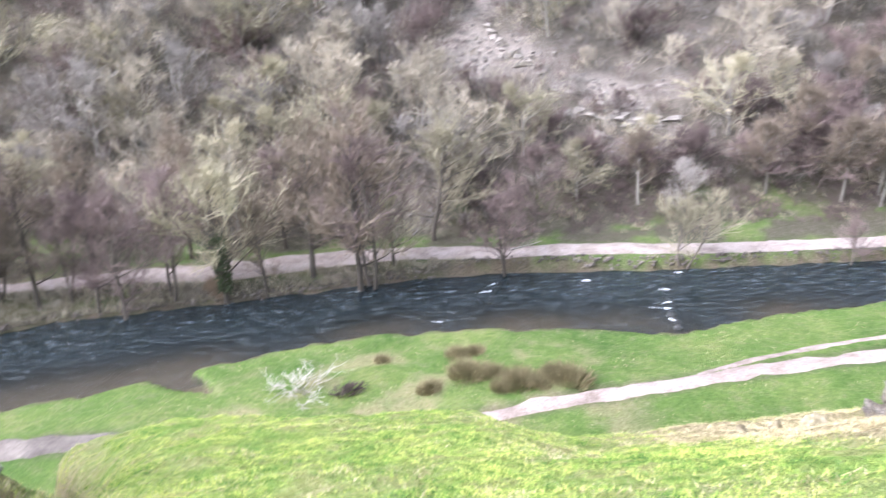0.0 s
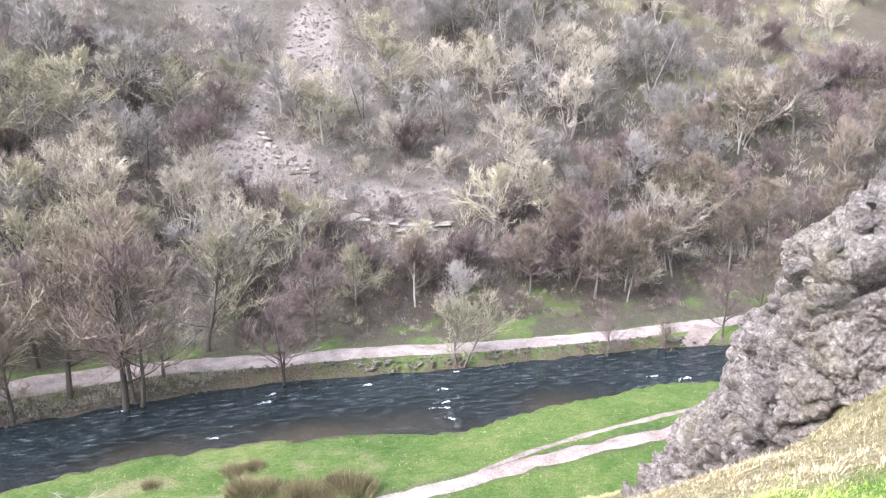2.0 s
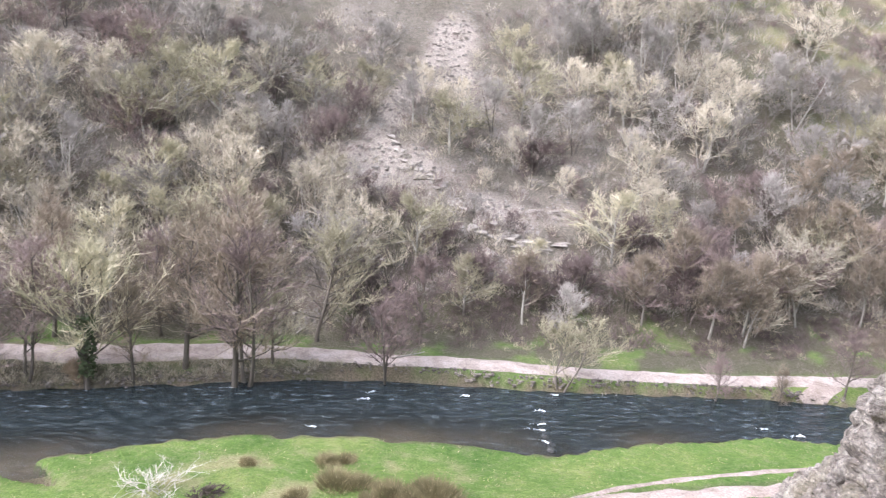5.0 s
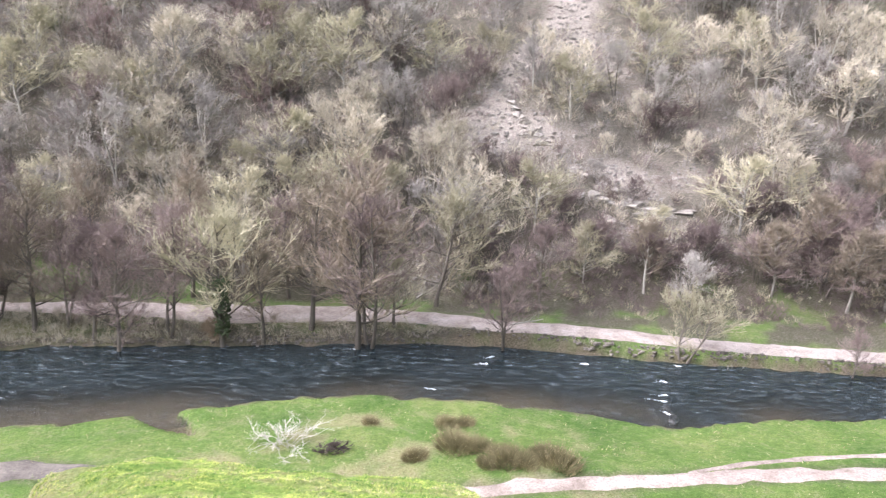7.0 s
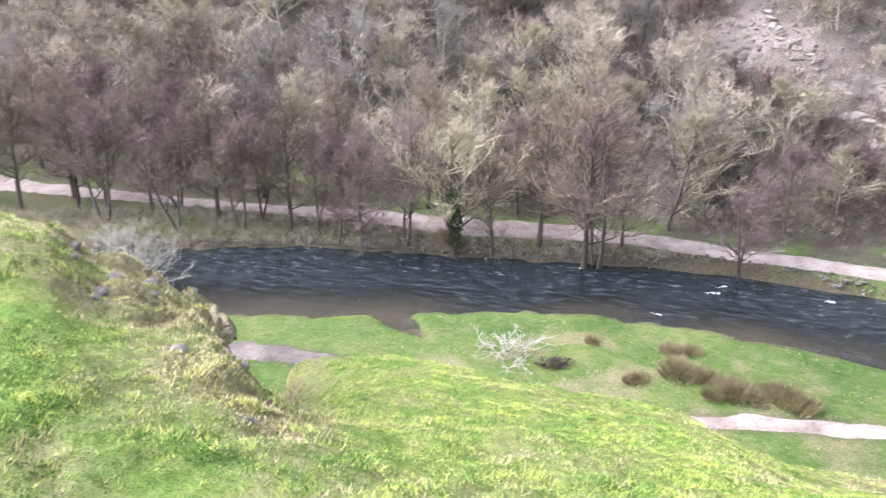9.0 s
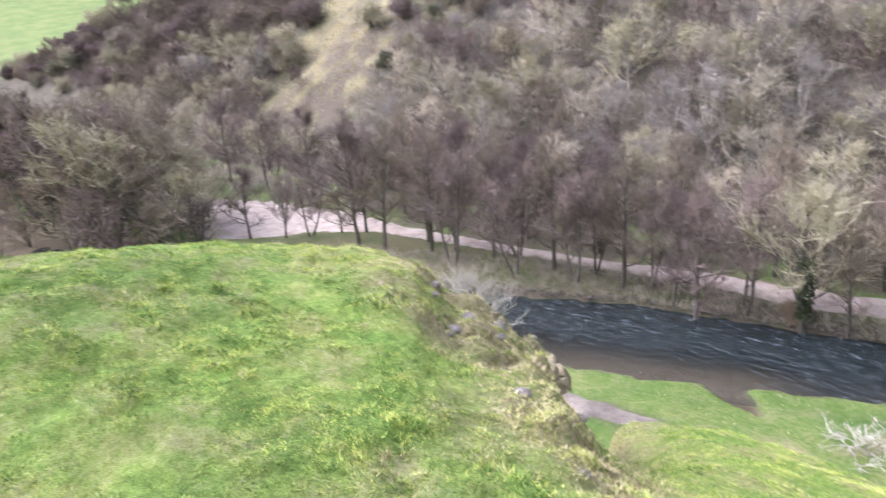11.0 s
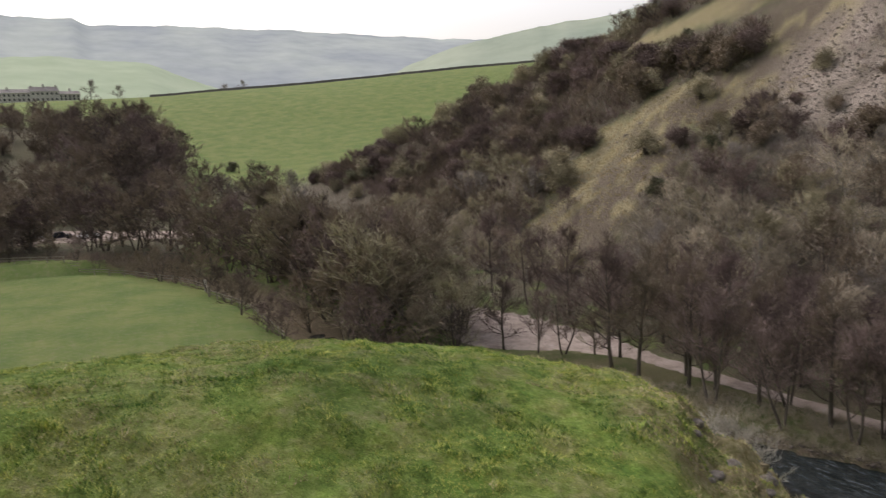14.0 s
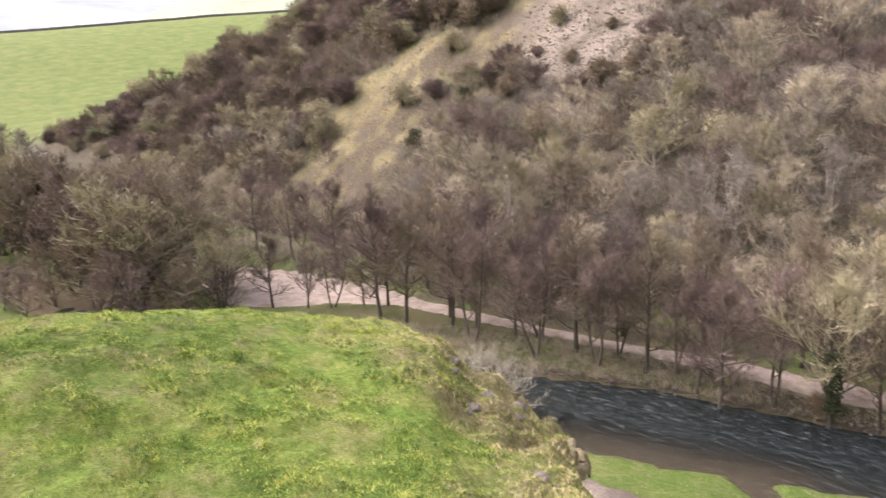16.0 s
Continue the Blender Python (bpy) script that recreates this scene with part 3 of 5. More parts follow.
def ribbon(name, line, material, label, category, lift=0.0, rag=0.3, width=1.0, gap=0.6, level=None):
    """A strip that follows a line of (x, y, half width), draped on the land, with uneven edges."""
    pts = []
    for (ax, ay, aw), (bx, by, bw) in zip(line, line[1:]):
        k = max(1, int(math.hypot(bx - ax, by - ay) / gap))
        pts += [(ax + (bx - ax) * i / k, ay + (by - ay) * i / k, aw + (bw - aw) * i / k) for i in range(k)]
    p = np.array(pts + [line[-1]])
    for _ in range(6):
        p[1:-1] = 0.25 * p[:-2] + 0.5 * p[1:-1] + 0.25 * p[2:]
    t = np.gradient(p[:, :2], axis=0)
    t /= np.linalg.norm(t, axis=1)[:, None]
    across = np.linspace(-1, 1, 9)
    nx, ny = -t[:, 1], t[:, 0]
    s = np.arange(len(p))
    left = p[:, 2] * width * (1 + rag * fbm(s * gap, s * 0, 2.5, 3, 51))
    right = p[:, 2] * width * (1 + rag * fbm(s * gap, s * 0 + 50, 2.5, 3, 52))
    off = np.where(across[None] > 0, left[:, None], right[:, None]) * across[None]
    x, y = p[:, :1] + off * nx[:, None], p[:, 1:2] + off * ny[:, None]
    z = ground_height(x, y) + lift - 0.09 * np.abs(across[None]) ** 6 if level is None else np.full(x.shape, level)
    idx = np.arange(x.size).reshape(x.shape)
    faces = np.stack([idx[:-1, :-1], idx[1:, :-1], idx[1:, 1:], idx[:-1, 1:]], -1).reshape(-1, 4)[:, ::-1]
    ob = new(name, mesh_of(name, np.stack([x, y, z], -1).reshape(-1, 3), faces, material, True))
    if level is not None:
        shoal = step(-0.15, 0.5, across)[None] * (0.6 + 0.6 * fbm(x, y, 9, 2, 56)) * step(-26, -14, -np.abs(x - 10) + 0 * y) + 0.8 * step(-10, -18, x) * step(-0.1, 0.5, across)[None]
        at = ob.data.attributes.new("deep", "FLOAT", "POINT")
        at.data.foreach_set("value", np.clip(0.93 - 0.85 * shoal, 0.28, 0.95).ravel().astype(np.float32))
    return tagged(ob, label, category, kind="structure")


ribbon("road", TRACK, M_TRACK, "pinkish gravel track beside the river", "track", 0.10, 0.12)
ribbon("footpath", FOOTPATH, M_PATH, "worn pinkish footpath through the meadow", "footpath", 0.10, 0.5, 0.85)
ribbon("footpath", [(15, 40.9, 0.15), (19, 42.6, 0.3), (25, 44.2, 0.35), (34, 45.2, 0.35), (48, 45.6, 0.3)], M_PATH, "thin braid of the trodden meadow path", "footpath", 0.03, 0.6)
ribbon("car_park", CAR_PARK, M_PATH, "pale gravel car park among trees", "car park", 0.10, 0.2, gap=2.0)
ribbon("slipway", [(44, 60.0, 1.3), (42.4, 58.4, 0.9), (40.7, 57.2, 0.9), (38.8, 55.8, 0.9)], M_PATH, "short gravel slip from track to river", "path", 0.13, 0.2, gap=0.3)
ribbon("muddy_path", MUDDY, M_MUD, "wet muddy stretch of the meadow path", "path", 0.06, 0.6)
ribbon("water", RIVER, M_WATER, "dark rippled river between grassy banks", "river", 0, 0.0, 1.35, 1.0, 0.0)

# ---------------------------------------------------------------- trees


class Limbs:
    """Collects tapered limbs and twigs into one mesh."""

    def __init__(self):
        self.v, self.f = [], []

    def limb(self, pts, radii, sides=3):
        first = len(self.v)
        n = len(pts)
        for i, (p, r) in enumerate(zip(pts, radii)):
            d = (pts[min(i + 1, n - 1)] - pts[max(i - 1, 0)]).normalized()
            a = d.orthogonal().normalized()
            b = d.cross(a)
            for k in range(sides):
                w = 2 * math.pi * k / sides
                self.v.append(p + r * (math.cos(w) * a + math.sin(w) * b))
        for i in range(n - 1):
            for k in range(sides):
                a0, a1 = first + i * sides + k, first + i * sides + (k + 1) % sides
                self.f.append((a0, a1, a1 + sides, a0 + sides))

    def twig(self, p, q, r, rng):
        """A slender bent blade of a twig."""
        d = q - p
        a = d.cross(Vector((rng.uniform(-1, 1), rng.uniform(-1, 1), rng.uniform(-1, 1)))).normalized()
        first = len(self.v)
        self.v += [p + r * a, p - r * a, q]
        self.f.append((first, first + 1, first + 2))


def wander(rng, start, way, length, bits, bend, lift):
    pts, d = [start.copy()], way.normalized()
    for _ in range(bits):
        d = (d + Vector((rng.uniform(-bend, bend), rng.uniform(-bend, bend), rng.uniform(-bend, bend) + lift))).normalized()
        pts.append(pts[-1] + d * (length / bits))
    return pts


def taper(r0, r1, n):
    return [r0 + (r1 - r0) * i / (n - 1) for i in range(n)]


def tree_meshes(seed, height, spread, stems=1, trunk_r=0.16, first=0.3, n1=14, n2=6, n3=9, twig=0.02, rise=0.55, bark=None, twigs=None, lean=0.08, long=0.9, crook=0.10, coarse=False):
    """A leafless tree: wood (stems and limbs) and crown (branches and twigs)."""
    rng = random.Random(seed)
    wood, crown, bare = Limbs(), Limbs(), Limbs()
    each = max(3, n1 // stems)
    for s in range(stems):
        out = 6.28 * s / stems + rng.uniform(0, 1.5)
        splay = lean if stems == 1 else 0.30
        way = Vector((math.cos(out) * splay, math.sin(out) * splay, 1))
        base = Vector((math.cos(out) * 0.12 * (stems > 1), math.sin(out) * 0.12 * (stems > 1), -0.45))
        h = height * rng.uniform(0.85, 1.0)
        trunk = wander(rng, base, way, h, 8, crook, 0.05)
        rr = trunk_r / stems**0.5
        wood.limb(trunk, [rr * 1.35] + taper(rr, 0.02, 8), 4 if coarse else 6)
        for i in range(each):
            u = first + (0.98 - first) * (i + rng.random()) / each
            k = min(int(u * 8), 7)
            p = trunk[k].lerp(trunk[k + 1], u * 8 - k)
            turn = rng.uniform(0, 6.28)
            d = Vector((math.cos(turn), math.sin(turn), rise * (0.6 + 1.6 * u * u)))
            v = (u - first) / (1 - first)
            size = spread * (0.75 + 0.5 * math.sin(min(1, v * 1.3) * math.pi)) * (1.1 - 0.55 * v) * rng.uniform(0.75, 1.15)
            limb = wander(rng, p, d, size, 4, 0.25, 0.05)
            (bare if coarse else wood).limb(limb[::2] if coarse else limb, taper(rr * 0.42 * (1.15 - u * 0.7), 0.018, 3 if coarse else 5), 3 if coarse else 4)
            for j in range(n2):
                w = 0.2 + 0.8 * (j + rng.random()) / n2
                k2 = min(int(w * 4), 3)
                q = limb[k2].lerp(limb[k2 + 1], w * 4 - k2)
                d2 = (limb[k2 + 1] - limb[k2]).normalized() + Vector((rng.uniform(-1, 1), rng.uniform(-1, 1), rng.uniform(-0.5, 0.9))) * 1.1
                branch = wander(rng, q, d2, size * rng.uniform(0.4, 0.75) * (1.15 - 0.4 * w), 2, 0.3, 0.08)
                if coarse:
                    crown.twig(branch[0], branch[2], twig * 0.7, rng)
                else:
                    crown.limb(branch, taper(twig * 0.8, twig * 0.35, 3), 3)
                for i3 in range(n3):
                    b = (i3 + rng.random()) / n3
                    e = branch[0].lerp(branch[1], b * 2) if b < 0.5 else branch[1].lerp(branch[2], b * 2 - 1)
                    d3 = (branch[2] - branch[0]).normalized() + Vector((rng.uniform(-1, 1), rng.uniform(-1, 1), rng.uniform(-0.5, 1.0))) * 1.0
                    d3.normalize()
                    reach = long * rng.uniform(0.7, 1.5)
                    crown.twig(e, e + d3 * reach, twig * 0.62, rng)
                    for _ in range(4):
                        c = rng.uniform(0.15, 0.85)
                        d4 = d3 + Vector((rng.uniform(-1, 1), rng.uniform(-1, 1), rng.uniform(-0.6, 1.0))) * 0.9
                        o = e + d3 * reach * c
                        crown.twig(o, o + d4.normalized() * reach * rng.uniform(0.35, 0.7), twig * 0.42, rng)
    top = mesh_of("crown", crown.v + bare.v, crown.f + [tuple(i + len(crown.v) for i in f) for f in bare.f], twigs)
    if bare.f:
        top.materials.append(bark)
        top.polygons.foreach_set("material_index", np.repeat([0, 1], [len(crown.f), len(bare.f)]).astype(np.int32))
    return mesh_of("trunk", wood.v, wood.f, bark, True), top


def make_tree(name, label, category, group, meshes):
    tree = tagged(new(name), label, category, group)
    part("trunk", meshes[0], tree)
    part("crown", meshes[1], tree)
    return tree


def plant(tree, x, y, turn, size, tilt=0.0, sink=0.1, name="", group="", label=""):
    """A copy of the tree at that place of the land."""
    c = copy_thing(tree, Matrix.Identity(4))
    c.name = name or c.name
    tagged(c, label, "", group)
    c.matrix_basis = pose(x, y, ground_at(x, y) - sink, tilt, 0, turn) @ Matrix.Scale(size, 4)
    return c


def clear(things):
    for tree in things:
        for o in (*tree.children_recursive, tree):
            bpy.data.objects.remove(o)


def ivy_mesh(seed, height, radius):
    """Ivy leaves round a trunk."""
    g, leaves = random.Random(seed), Limbs()
    for _ in range(900):
        a, h = g.uniform(0, 6.28), g.uniform(0.2, 1) * height
        p = Vector((math.cos(a), math.sin(a), 0)) * radius * g.uniform(0.5, 1.3) + Vector((0, 0, h))
        leaves.twig(p, p + Vector((g.uniform(-1, 1), g.uniform(-1, 1), g.uniform(-1, 0.4))) * 0.2, 0.09, g)
    return mesh_of("ivy", leaves.v, leaves.f, M_IVY)


rng = random.Random(11)

# alders, ashes and thorns on the far bank: place, height, kind
ALDERS = [make_tree("alder_tree", "leafless purple-brown alder tree on the river bank", "tree", "riverside trees",
                    tree_meshes(s, 12, sp, st, 0.21, 0.22, 26, 6, 7, 0.036, 0.70, M_BARK_DARK, tw, long=0.95)) for s, st, sp, tw in ((1, 1, 3.9, M_TWIG_PURPLE), (2, 1, 3.4, M_TWIG_BROWN), (3, 2, 3.6, M_TWIG_PURPLE))]
ASHES = [make_tree("ash_tree", "leafless olive-tan tree with spreading crown", "tree", "riverside trees",
                   tree_meshes(s, 10, 4.4, st, 0.18, 0.20, 24, 6, 7, 0.040, 0.55, M_BARK_DARK, M_TWIG_OLIVE, crook=0.16)) for s, st in ((4, 1), (5, 1))]
BROADS = [make_tree("broad_tree", "broad round-crowned leafless tree at the river bend", "tree", "river bend trees",
                    tree_meshes(s, 9.5, 4.6, 2, 0.2, 0.10, 30, 5, 9, 0.05, 0.6, M_BARK_DARK, tw, long=0.75, crook=0.14, coarse=True)) for s, tw in ((8, M_TWIG_OLIVE), (9, M_TWIG_BROWN))]
THORNS = [make_tree("hawthorn_tree", "small leafless olive-grey hawthorn tree by the track", "tree", "riverside trees",
                    tree_meshes(s, 5.5, 2.7, st, 0.13, 0.24, 22, 6, 7, 0.026, 0.55, M_BARK_DARK, M_TWIG_OLIVE, long=0.5, crook=0.15)) for s, st in ((6, 1), (7, 2))]
BANK_TREES = [(-30.5, 55.6, 11, "A"), (-26, 55.4, 9, "A"), (-23.8, 54.6, 10.5, "A"), (-20.6, 56.6, 11, "A"), (-16.4, 56.4, 11.5, "S"), (-10.1, 58.9, 12, "A"), (-6.3, 57.6, 15, "A"),
              (-5.3, 58.2, 14.5, "A"), (-3.6, 60.2, 6, "T"), (-0.3, 64.6, 10, "S"), (5.3, 59.2, 8.5, "A"), (19.6, 58.5, 6.3, "T"), (32.6, 57.6, 4.5, "A"), (38.2, 57.2, 4, "A"), (44.5, 58.0, 6, "A"), (48.6, 58.5, 8, "A"),
              (-37, 55.4, 11, "A"), (-39.5, 52.9, 10, "A"), (-46, 52.0, 11, "A"), (-54.4, 51.6, 11.5, "A"), (-57.3, 51, 12.5, "A"), (-63.9, 50.2, 8, "A"), (-66.2, 48.6, 7, "A"), (-69.9, 46.8, 8, "A"), (-62, 52.8, 4.5, "T"), (-43.4, 55.0, 10, "A"), (-33.5, 56.4, 9, "A"), (-50, 53.5, 11, "A"),
              (-52, 55.5, 11, "A"), (-41.5, 56.2, 11, "A"), (-36, 61.5, 11, "A"), (-44, 61, 10, "A"), (-52, 60.5, 11, "A"), (-60, 60.5, 11, "A"), (-29, 63.2, 10, "A"), (-21, 63.5, 11, "A"), (-13, 64.6, 9, "A"), (-67, 60, 10, "A"), (-75, 60, 11, "A"), (-82, 59, 11, "A"), (-90, 58.5, 11, "A"), (-34.5, 54.6, 10, "A"), (-48.5, 62, 9, "A"), (-56, 62.5, 11, "A"), (8.6, 65, 8, "A"),
              (-13.5, 57.2, 8, "A"), (-28.3, 56.5, 9, "A"), (-48, 54.8, 9, "A"), (-59.5, 54, 9, "A")]
for x, y, h, kind in BANK_TREES:
    src, tall = {"A": (rng.choice(ALDERS), 12), "S": (rng.choice(ASHES), 10), "T": (rng.choice(THORNS), 5.5)}[kind]
    made = plant(src, x, y, rng.uniform(0, 360), h / tall, rng.uniform(-3, 3))
    if x == -16.4:
        made["label"] = "olive-tan tree with an ivy-clad trunk"
        part("ivy", ivy_mesh(8, 5.0, 0.4), made, "dark green ivy")
# broad trees round the bend of the river
for x, y, h in ((-77, 41, 13), (-83, 38, 15), (-73, 42.5, 9), (-88, 42, 15.5), (-80, 45.5, 11), (-95, 40, 14), (-87, 47, 12), (-101, 44, 15), (-108, 41, 16), (-98, 50, 12), (-116, 40, 15), (-112, 46, 15), (-122, 38, 14)):
    plant(rng.choice(BROADS), x, y, rng.uniform(0, 360), h / 10)

HILL = []
for s, (h, sp, st, bark, tw, nm, lb) in enumerate((
        (7, 3.4, 4, M_BARK_PALE, M_TWIG_TAN, "hazel_tree", "leafless pale tan hazel with many stems"),
        (8.5, 2.8, 2, M_BARK_PALE, M_TWIG_GREY, "ash_sapling", "leafless pale grey ash with slim stems"),
        (8, 3.2, 2, M_BARK_DARK, M_TWIG_GREY, "hillside_tree", "leafless grey-brown tree on the steep slope"),
        (6, 3.4, 3, M_BARK_DARK, M_TWIG_PURPLE, "thorn_tree", "leafless dull purple thorn tree on the slope"),
        (7, 3.6, 1, M_BARK_PALE, M_TWIG_OLIVE, "mossy_tree", "leafless olive mossy tree on the slope"),
        (8, 3.2, 3, M_BARK_PALE, M_TWIG_TAN, "hazel_tree", "leafless pale tan hazel with many stems"),
        (9, 2.6, 1, M_BARK_PALE, M_TWIG_BROWN, "slim_tree", "slim pale-trunked tree with dull brown twigs"))):
    HILL.append(make_tree(nm, lb, "tree", "hillside trees", tree_meshes(20 + s, h, sp, st, 0.14, 0.34 if s == 6 else 0.18, 18, 6, 7, 0.052, 0.75, bark, tw, long=0.7, coarse=True)))
DARK = [make_tree("dark_tree", "leafless dark brown tree in the far wood", "tree", "far wood trees",
                  tree_meshes(40 + s, 8.5, 4.3, 2, 0.2, 0.06, 16, 5, 7, 0.07, 0.62, M_BARK_DARK, tw, long=0.8, coarse=True)) for s, tw in enumerate((M_TWIG_DARK, M_TWIG_PURPLE, M_TWIG_BROWN, M_TWIG_BROWN))]


def bush_meshes(seed, height, wide, material, leaf=0.28, thick=0.11, clumps=16, per=110):
    """A dense rounded bush: short stems and a crown of leafy or twiggy clumps with gaps."""
    g, wood, leaves = random.Random(seed), Limbs(), Limbs()
    for k in range(clumps):
        a, h = g.uniform(0, 6.28), height * g.uniform(0.2, 0.85)
        r = wide * g.uniform(0.2, 1) * (1.05 - 0.7 * (h / height) ** 2)
        c = Vector((math.cos(a) * r, math.sin(a) * r, h))
        wood.limb([Vector((0, 0, -0.3)), Vector((c.x * 0.3, c.y * 0.3, h * 0.5)), c], [0.09, 0.06, 0.02], 4)
        size = g.uniform(0.28, 0.45) * wide
        for _ in range(per):
            d = Vector((g.gauss(0, 1), g.gauss(0, 1), g.gauss(0, 0.8))).normalized() * size * g.uniform(0.5, 1.15)
            leaves.twig(c + d, c + d + Vector((g.uniform(-1, 1), g.uniform(-1, 1), g.uniform(-0.5, 1))) * leaf, thick, g)
    return mesh_of("trunk", wood.v, wood.f, M_BARK_DARK, True), mesh_of("crown", leaves.v, leaves.f, material)


BUSHES = [make_tree("evergreen_bush", "dark green evergreen bush on the open slope", "bush", "evergreen bushes", bush_meshes(60 + s, 2.8, 1.7, M_EVERGREEN)) for s in range(2)]
ROUNDS = [make_tree("round_bush", "round leafless thorn bush", "bush", "round bushes", bush_meshes(70 + s, 5.2, 2.9, m, 0.8, 0.055, 22, 120)) for s, m in enumerate((M_TWIG_PURPLE, M_TWIG_BROWN, M_TWIG_OLIVE))]
M_RUST = twig_material("rusty_twig", (0.16, 0.118, 0.08), (0.28, 0.21, 0.145))
BRAMBLE = make_tree("bramble", "rusty brown bramble under the ivy-clad tree", "bush", "brambles", bush_meshes(75, 2.6, 1.5, M_RUST, 0.5, 0.03, 18, 120))
for x, y, k in ((-17.3, 57.0, 0.6),):
    plant(BRAMBLE, x, y, rng.uniform(0, 360), k)
clear([BRAMBLE])

for gx in range(-33, 26):
    for gy in range(0, 11):
        x, y = gx * 4.7 + rng.uniform(-2.1, 2.1), 68.2 + gy * 4.6 + rng.uniform(-2.1, 2.1)
        where = "hillside trees" if x < 22 else "upstream slope trees"
        s, t = openness(np.array([x]), np.array([y]))
        lot = rng.random()
        if s[0] > 0.45 and lot < 0.85 or t[0] > 0.3 and lot < (0.8 if x < 0 else 0.75) or y > 96 + 0.30 * abs(x) or lot < 0.10 or x < -118 and y > 92 or x < -45 and bare_above(x, y) and lot < 0.93:
            continue
        k = rng.random() + 0.25 * float(noise2(x / 14, y / 14, 77)) + 0.22 * float(step(-28, -50, x))
        if x < -34 and rng.random() < 0.75 * float(step(-34, -60, x)):
            kind = rng.choice((DARK[2:], ROUNDS[2:], HILL[4:6], HILL[:1], HILL[4:5]))
            plant(rng.choice(kind), x, y, rng.uniform(0, 360), rng.uniform(0.55, 0.95), rng.uniform(-6, 10), 0.1, "slope_tree", where, "leafless brown thorn tree on the slope")
            continue
        src = HILL[0 if k < 0.22 else 1 if k < 0.36 else 5 if k < 0.46 else 2 if k < 0.66 else 4 if k < 0.82 else 3]
        if x > 9 and y < 77 + 0.1 * x and rng.random() < 0.8:
            src = HILL[rng.choice((6, 6, 3, 2))]
        elif x < 8 and y < 86 and rng.random() < 0.4:
            src = HILL[rng.choice((4, 0, 4, 5))]
        if 6 < x < 30 and y < 82:
            src = HILL[rng.choice((2, 3, 6, 4))]
        below = 0.5 if 2 < x < 28 and 71 < y < 85 else 1.0
        plant(src, x, y, rng.uniform(0, 360), rng.uniform(0.65, 1.15) * (0.8 if s[0] + t[0] > 0.45 else 1) * below, rng.uniform(-6, 10), group=where)
for x, y, kind, k in ((-36, 75, 1, 1.0), (-31.5, 74.6, 1, 1.1), (-27, 74.7, 0, 1.1), (-23.5, 76.5, 1, 0.95), (-34, 80, 0, 1.0), (-29, 81, 1, 1.0), (-17.5, 67, 4, 1.25), (-13.5, 70, 4, 1.1), (-11, 76.8, 0, 1.0), (-15.8, 75, 4, 1.0), (-8.8, 79.4, 0, 1.0),
                      (-5.5, 71, 4, 1.0), (36.4, 67.5, 6, 1.0), (40, 68, 6, 1.0), (2.5, 72, 5, 0.95), (-1.5, 75, 0, 1.0), (8.5, 73, 4, 0.95), (33, 78, 0, 0.9), (46, 70, 5, 1.1)):
    plant(HILL[kind], x, y, rng.uniform(0, 360), k, rng.uniform(-5, 8))
for x, y, k in ((-79, 36, 1.0), (-84, 40, 1.25), (-75, 39, 0.8), (-88, 36, 1.2), (-92, 45, 1.2), (-97, 37, 1.3), (-71.5, 41.5, 0.6), (-82, 34, 0.8), (-103, 38, 1.3), (-94, 33.5, 0.9), (-80, 48, 1.0)):
    plant(rng.choice(DARK), x, y, rng.uniform(0, 360), k, 0, 0.1, "waterside_tree", "waterside trees", "leafless dark tree along the lower river")
g_spur = np.random.RandomState(8)
sx, sy = g_spur.uniform(-270, -80, 3000), g_spur.uniform(76, 172, 3000)
sz, st = ground_height(sx, sy), openness(sx, sy)[1]
fit = ((st < 0.25) | (g_spur.uniform(0, 1, 3000) > 0.97)) & (sy > 72 - (sx + 60) * 0.12) & (sz < np.minimum(60, 30 + 0.2 * (sx + 270))) & ~((sx > -112) & (sy < 112))
for x, y in [p for p in zip(sx[fit], sy[fit]) if not bare_above(*p, 7.0)][:290]:
    if rng.random() < 0.75:
        plant(rng.choice(ROUNDS), float(x), float(y), rng.uniform(0, 360), rng.uniform(0.7, 1.3), 0, 0.1, "spur_bush", "spur bushes", "round leafless thorn bush on the far spur")
    else:
        plant(rng.choice(DARK), float(x), float(y), rng.uniform(0, 360), rng.uniform(0.5, 0.95), 0, 0.1, "spur_tree", "spur trees", "leafless dark brown tree on the far spur")
wood = 0
for _ in range(4000):
    x, y = rng.uniform(-430, -112), rng.uniform(-70, 80)
    d_r, side, half = along(RIVER, np.array([x]), np.array([y]))
    far = d_r[0] - half[0]
    if side[0] < 0 and far > 0.8 and wood < 200 and not (9 < far < 42 and rng.random() < 0.95) and not (far > 70 and rng.random() < 0.35) and not (y > 52 and x > -200) and not (math.degrees(math.atan2(-x, y)) < 78 and x < -230):
        plant(rng.choice(DARK + ROUNDS[1:]), x, y, rng.uniform(0, 360), rng.uniform(0.95, 1.6), 0, 0.1, "valley_tree", "valley wood trees", "tall leafless brown tree beyond the meadow")
        wood += 1
for _ in range(28):
    x = rng.uniform(-345, -250)
    y = rng.uniform(20, -0.19 * x)
    plant(rng.choice(DARK), x, y, rng.uniform(0, 360), rng.uniform(1.7, 2.3), 0, 0.1, "valley_tree", "valley wood trees", "tall leafless brown tree beyond the meadow")
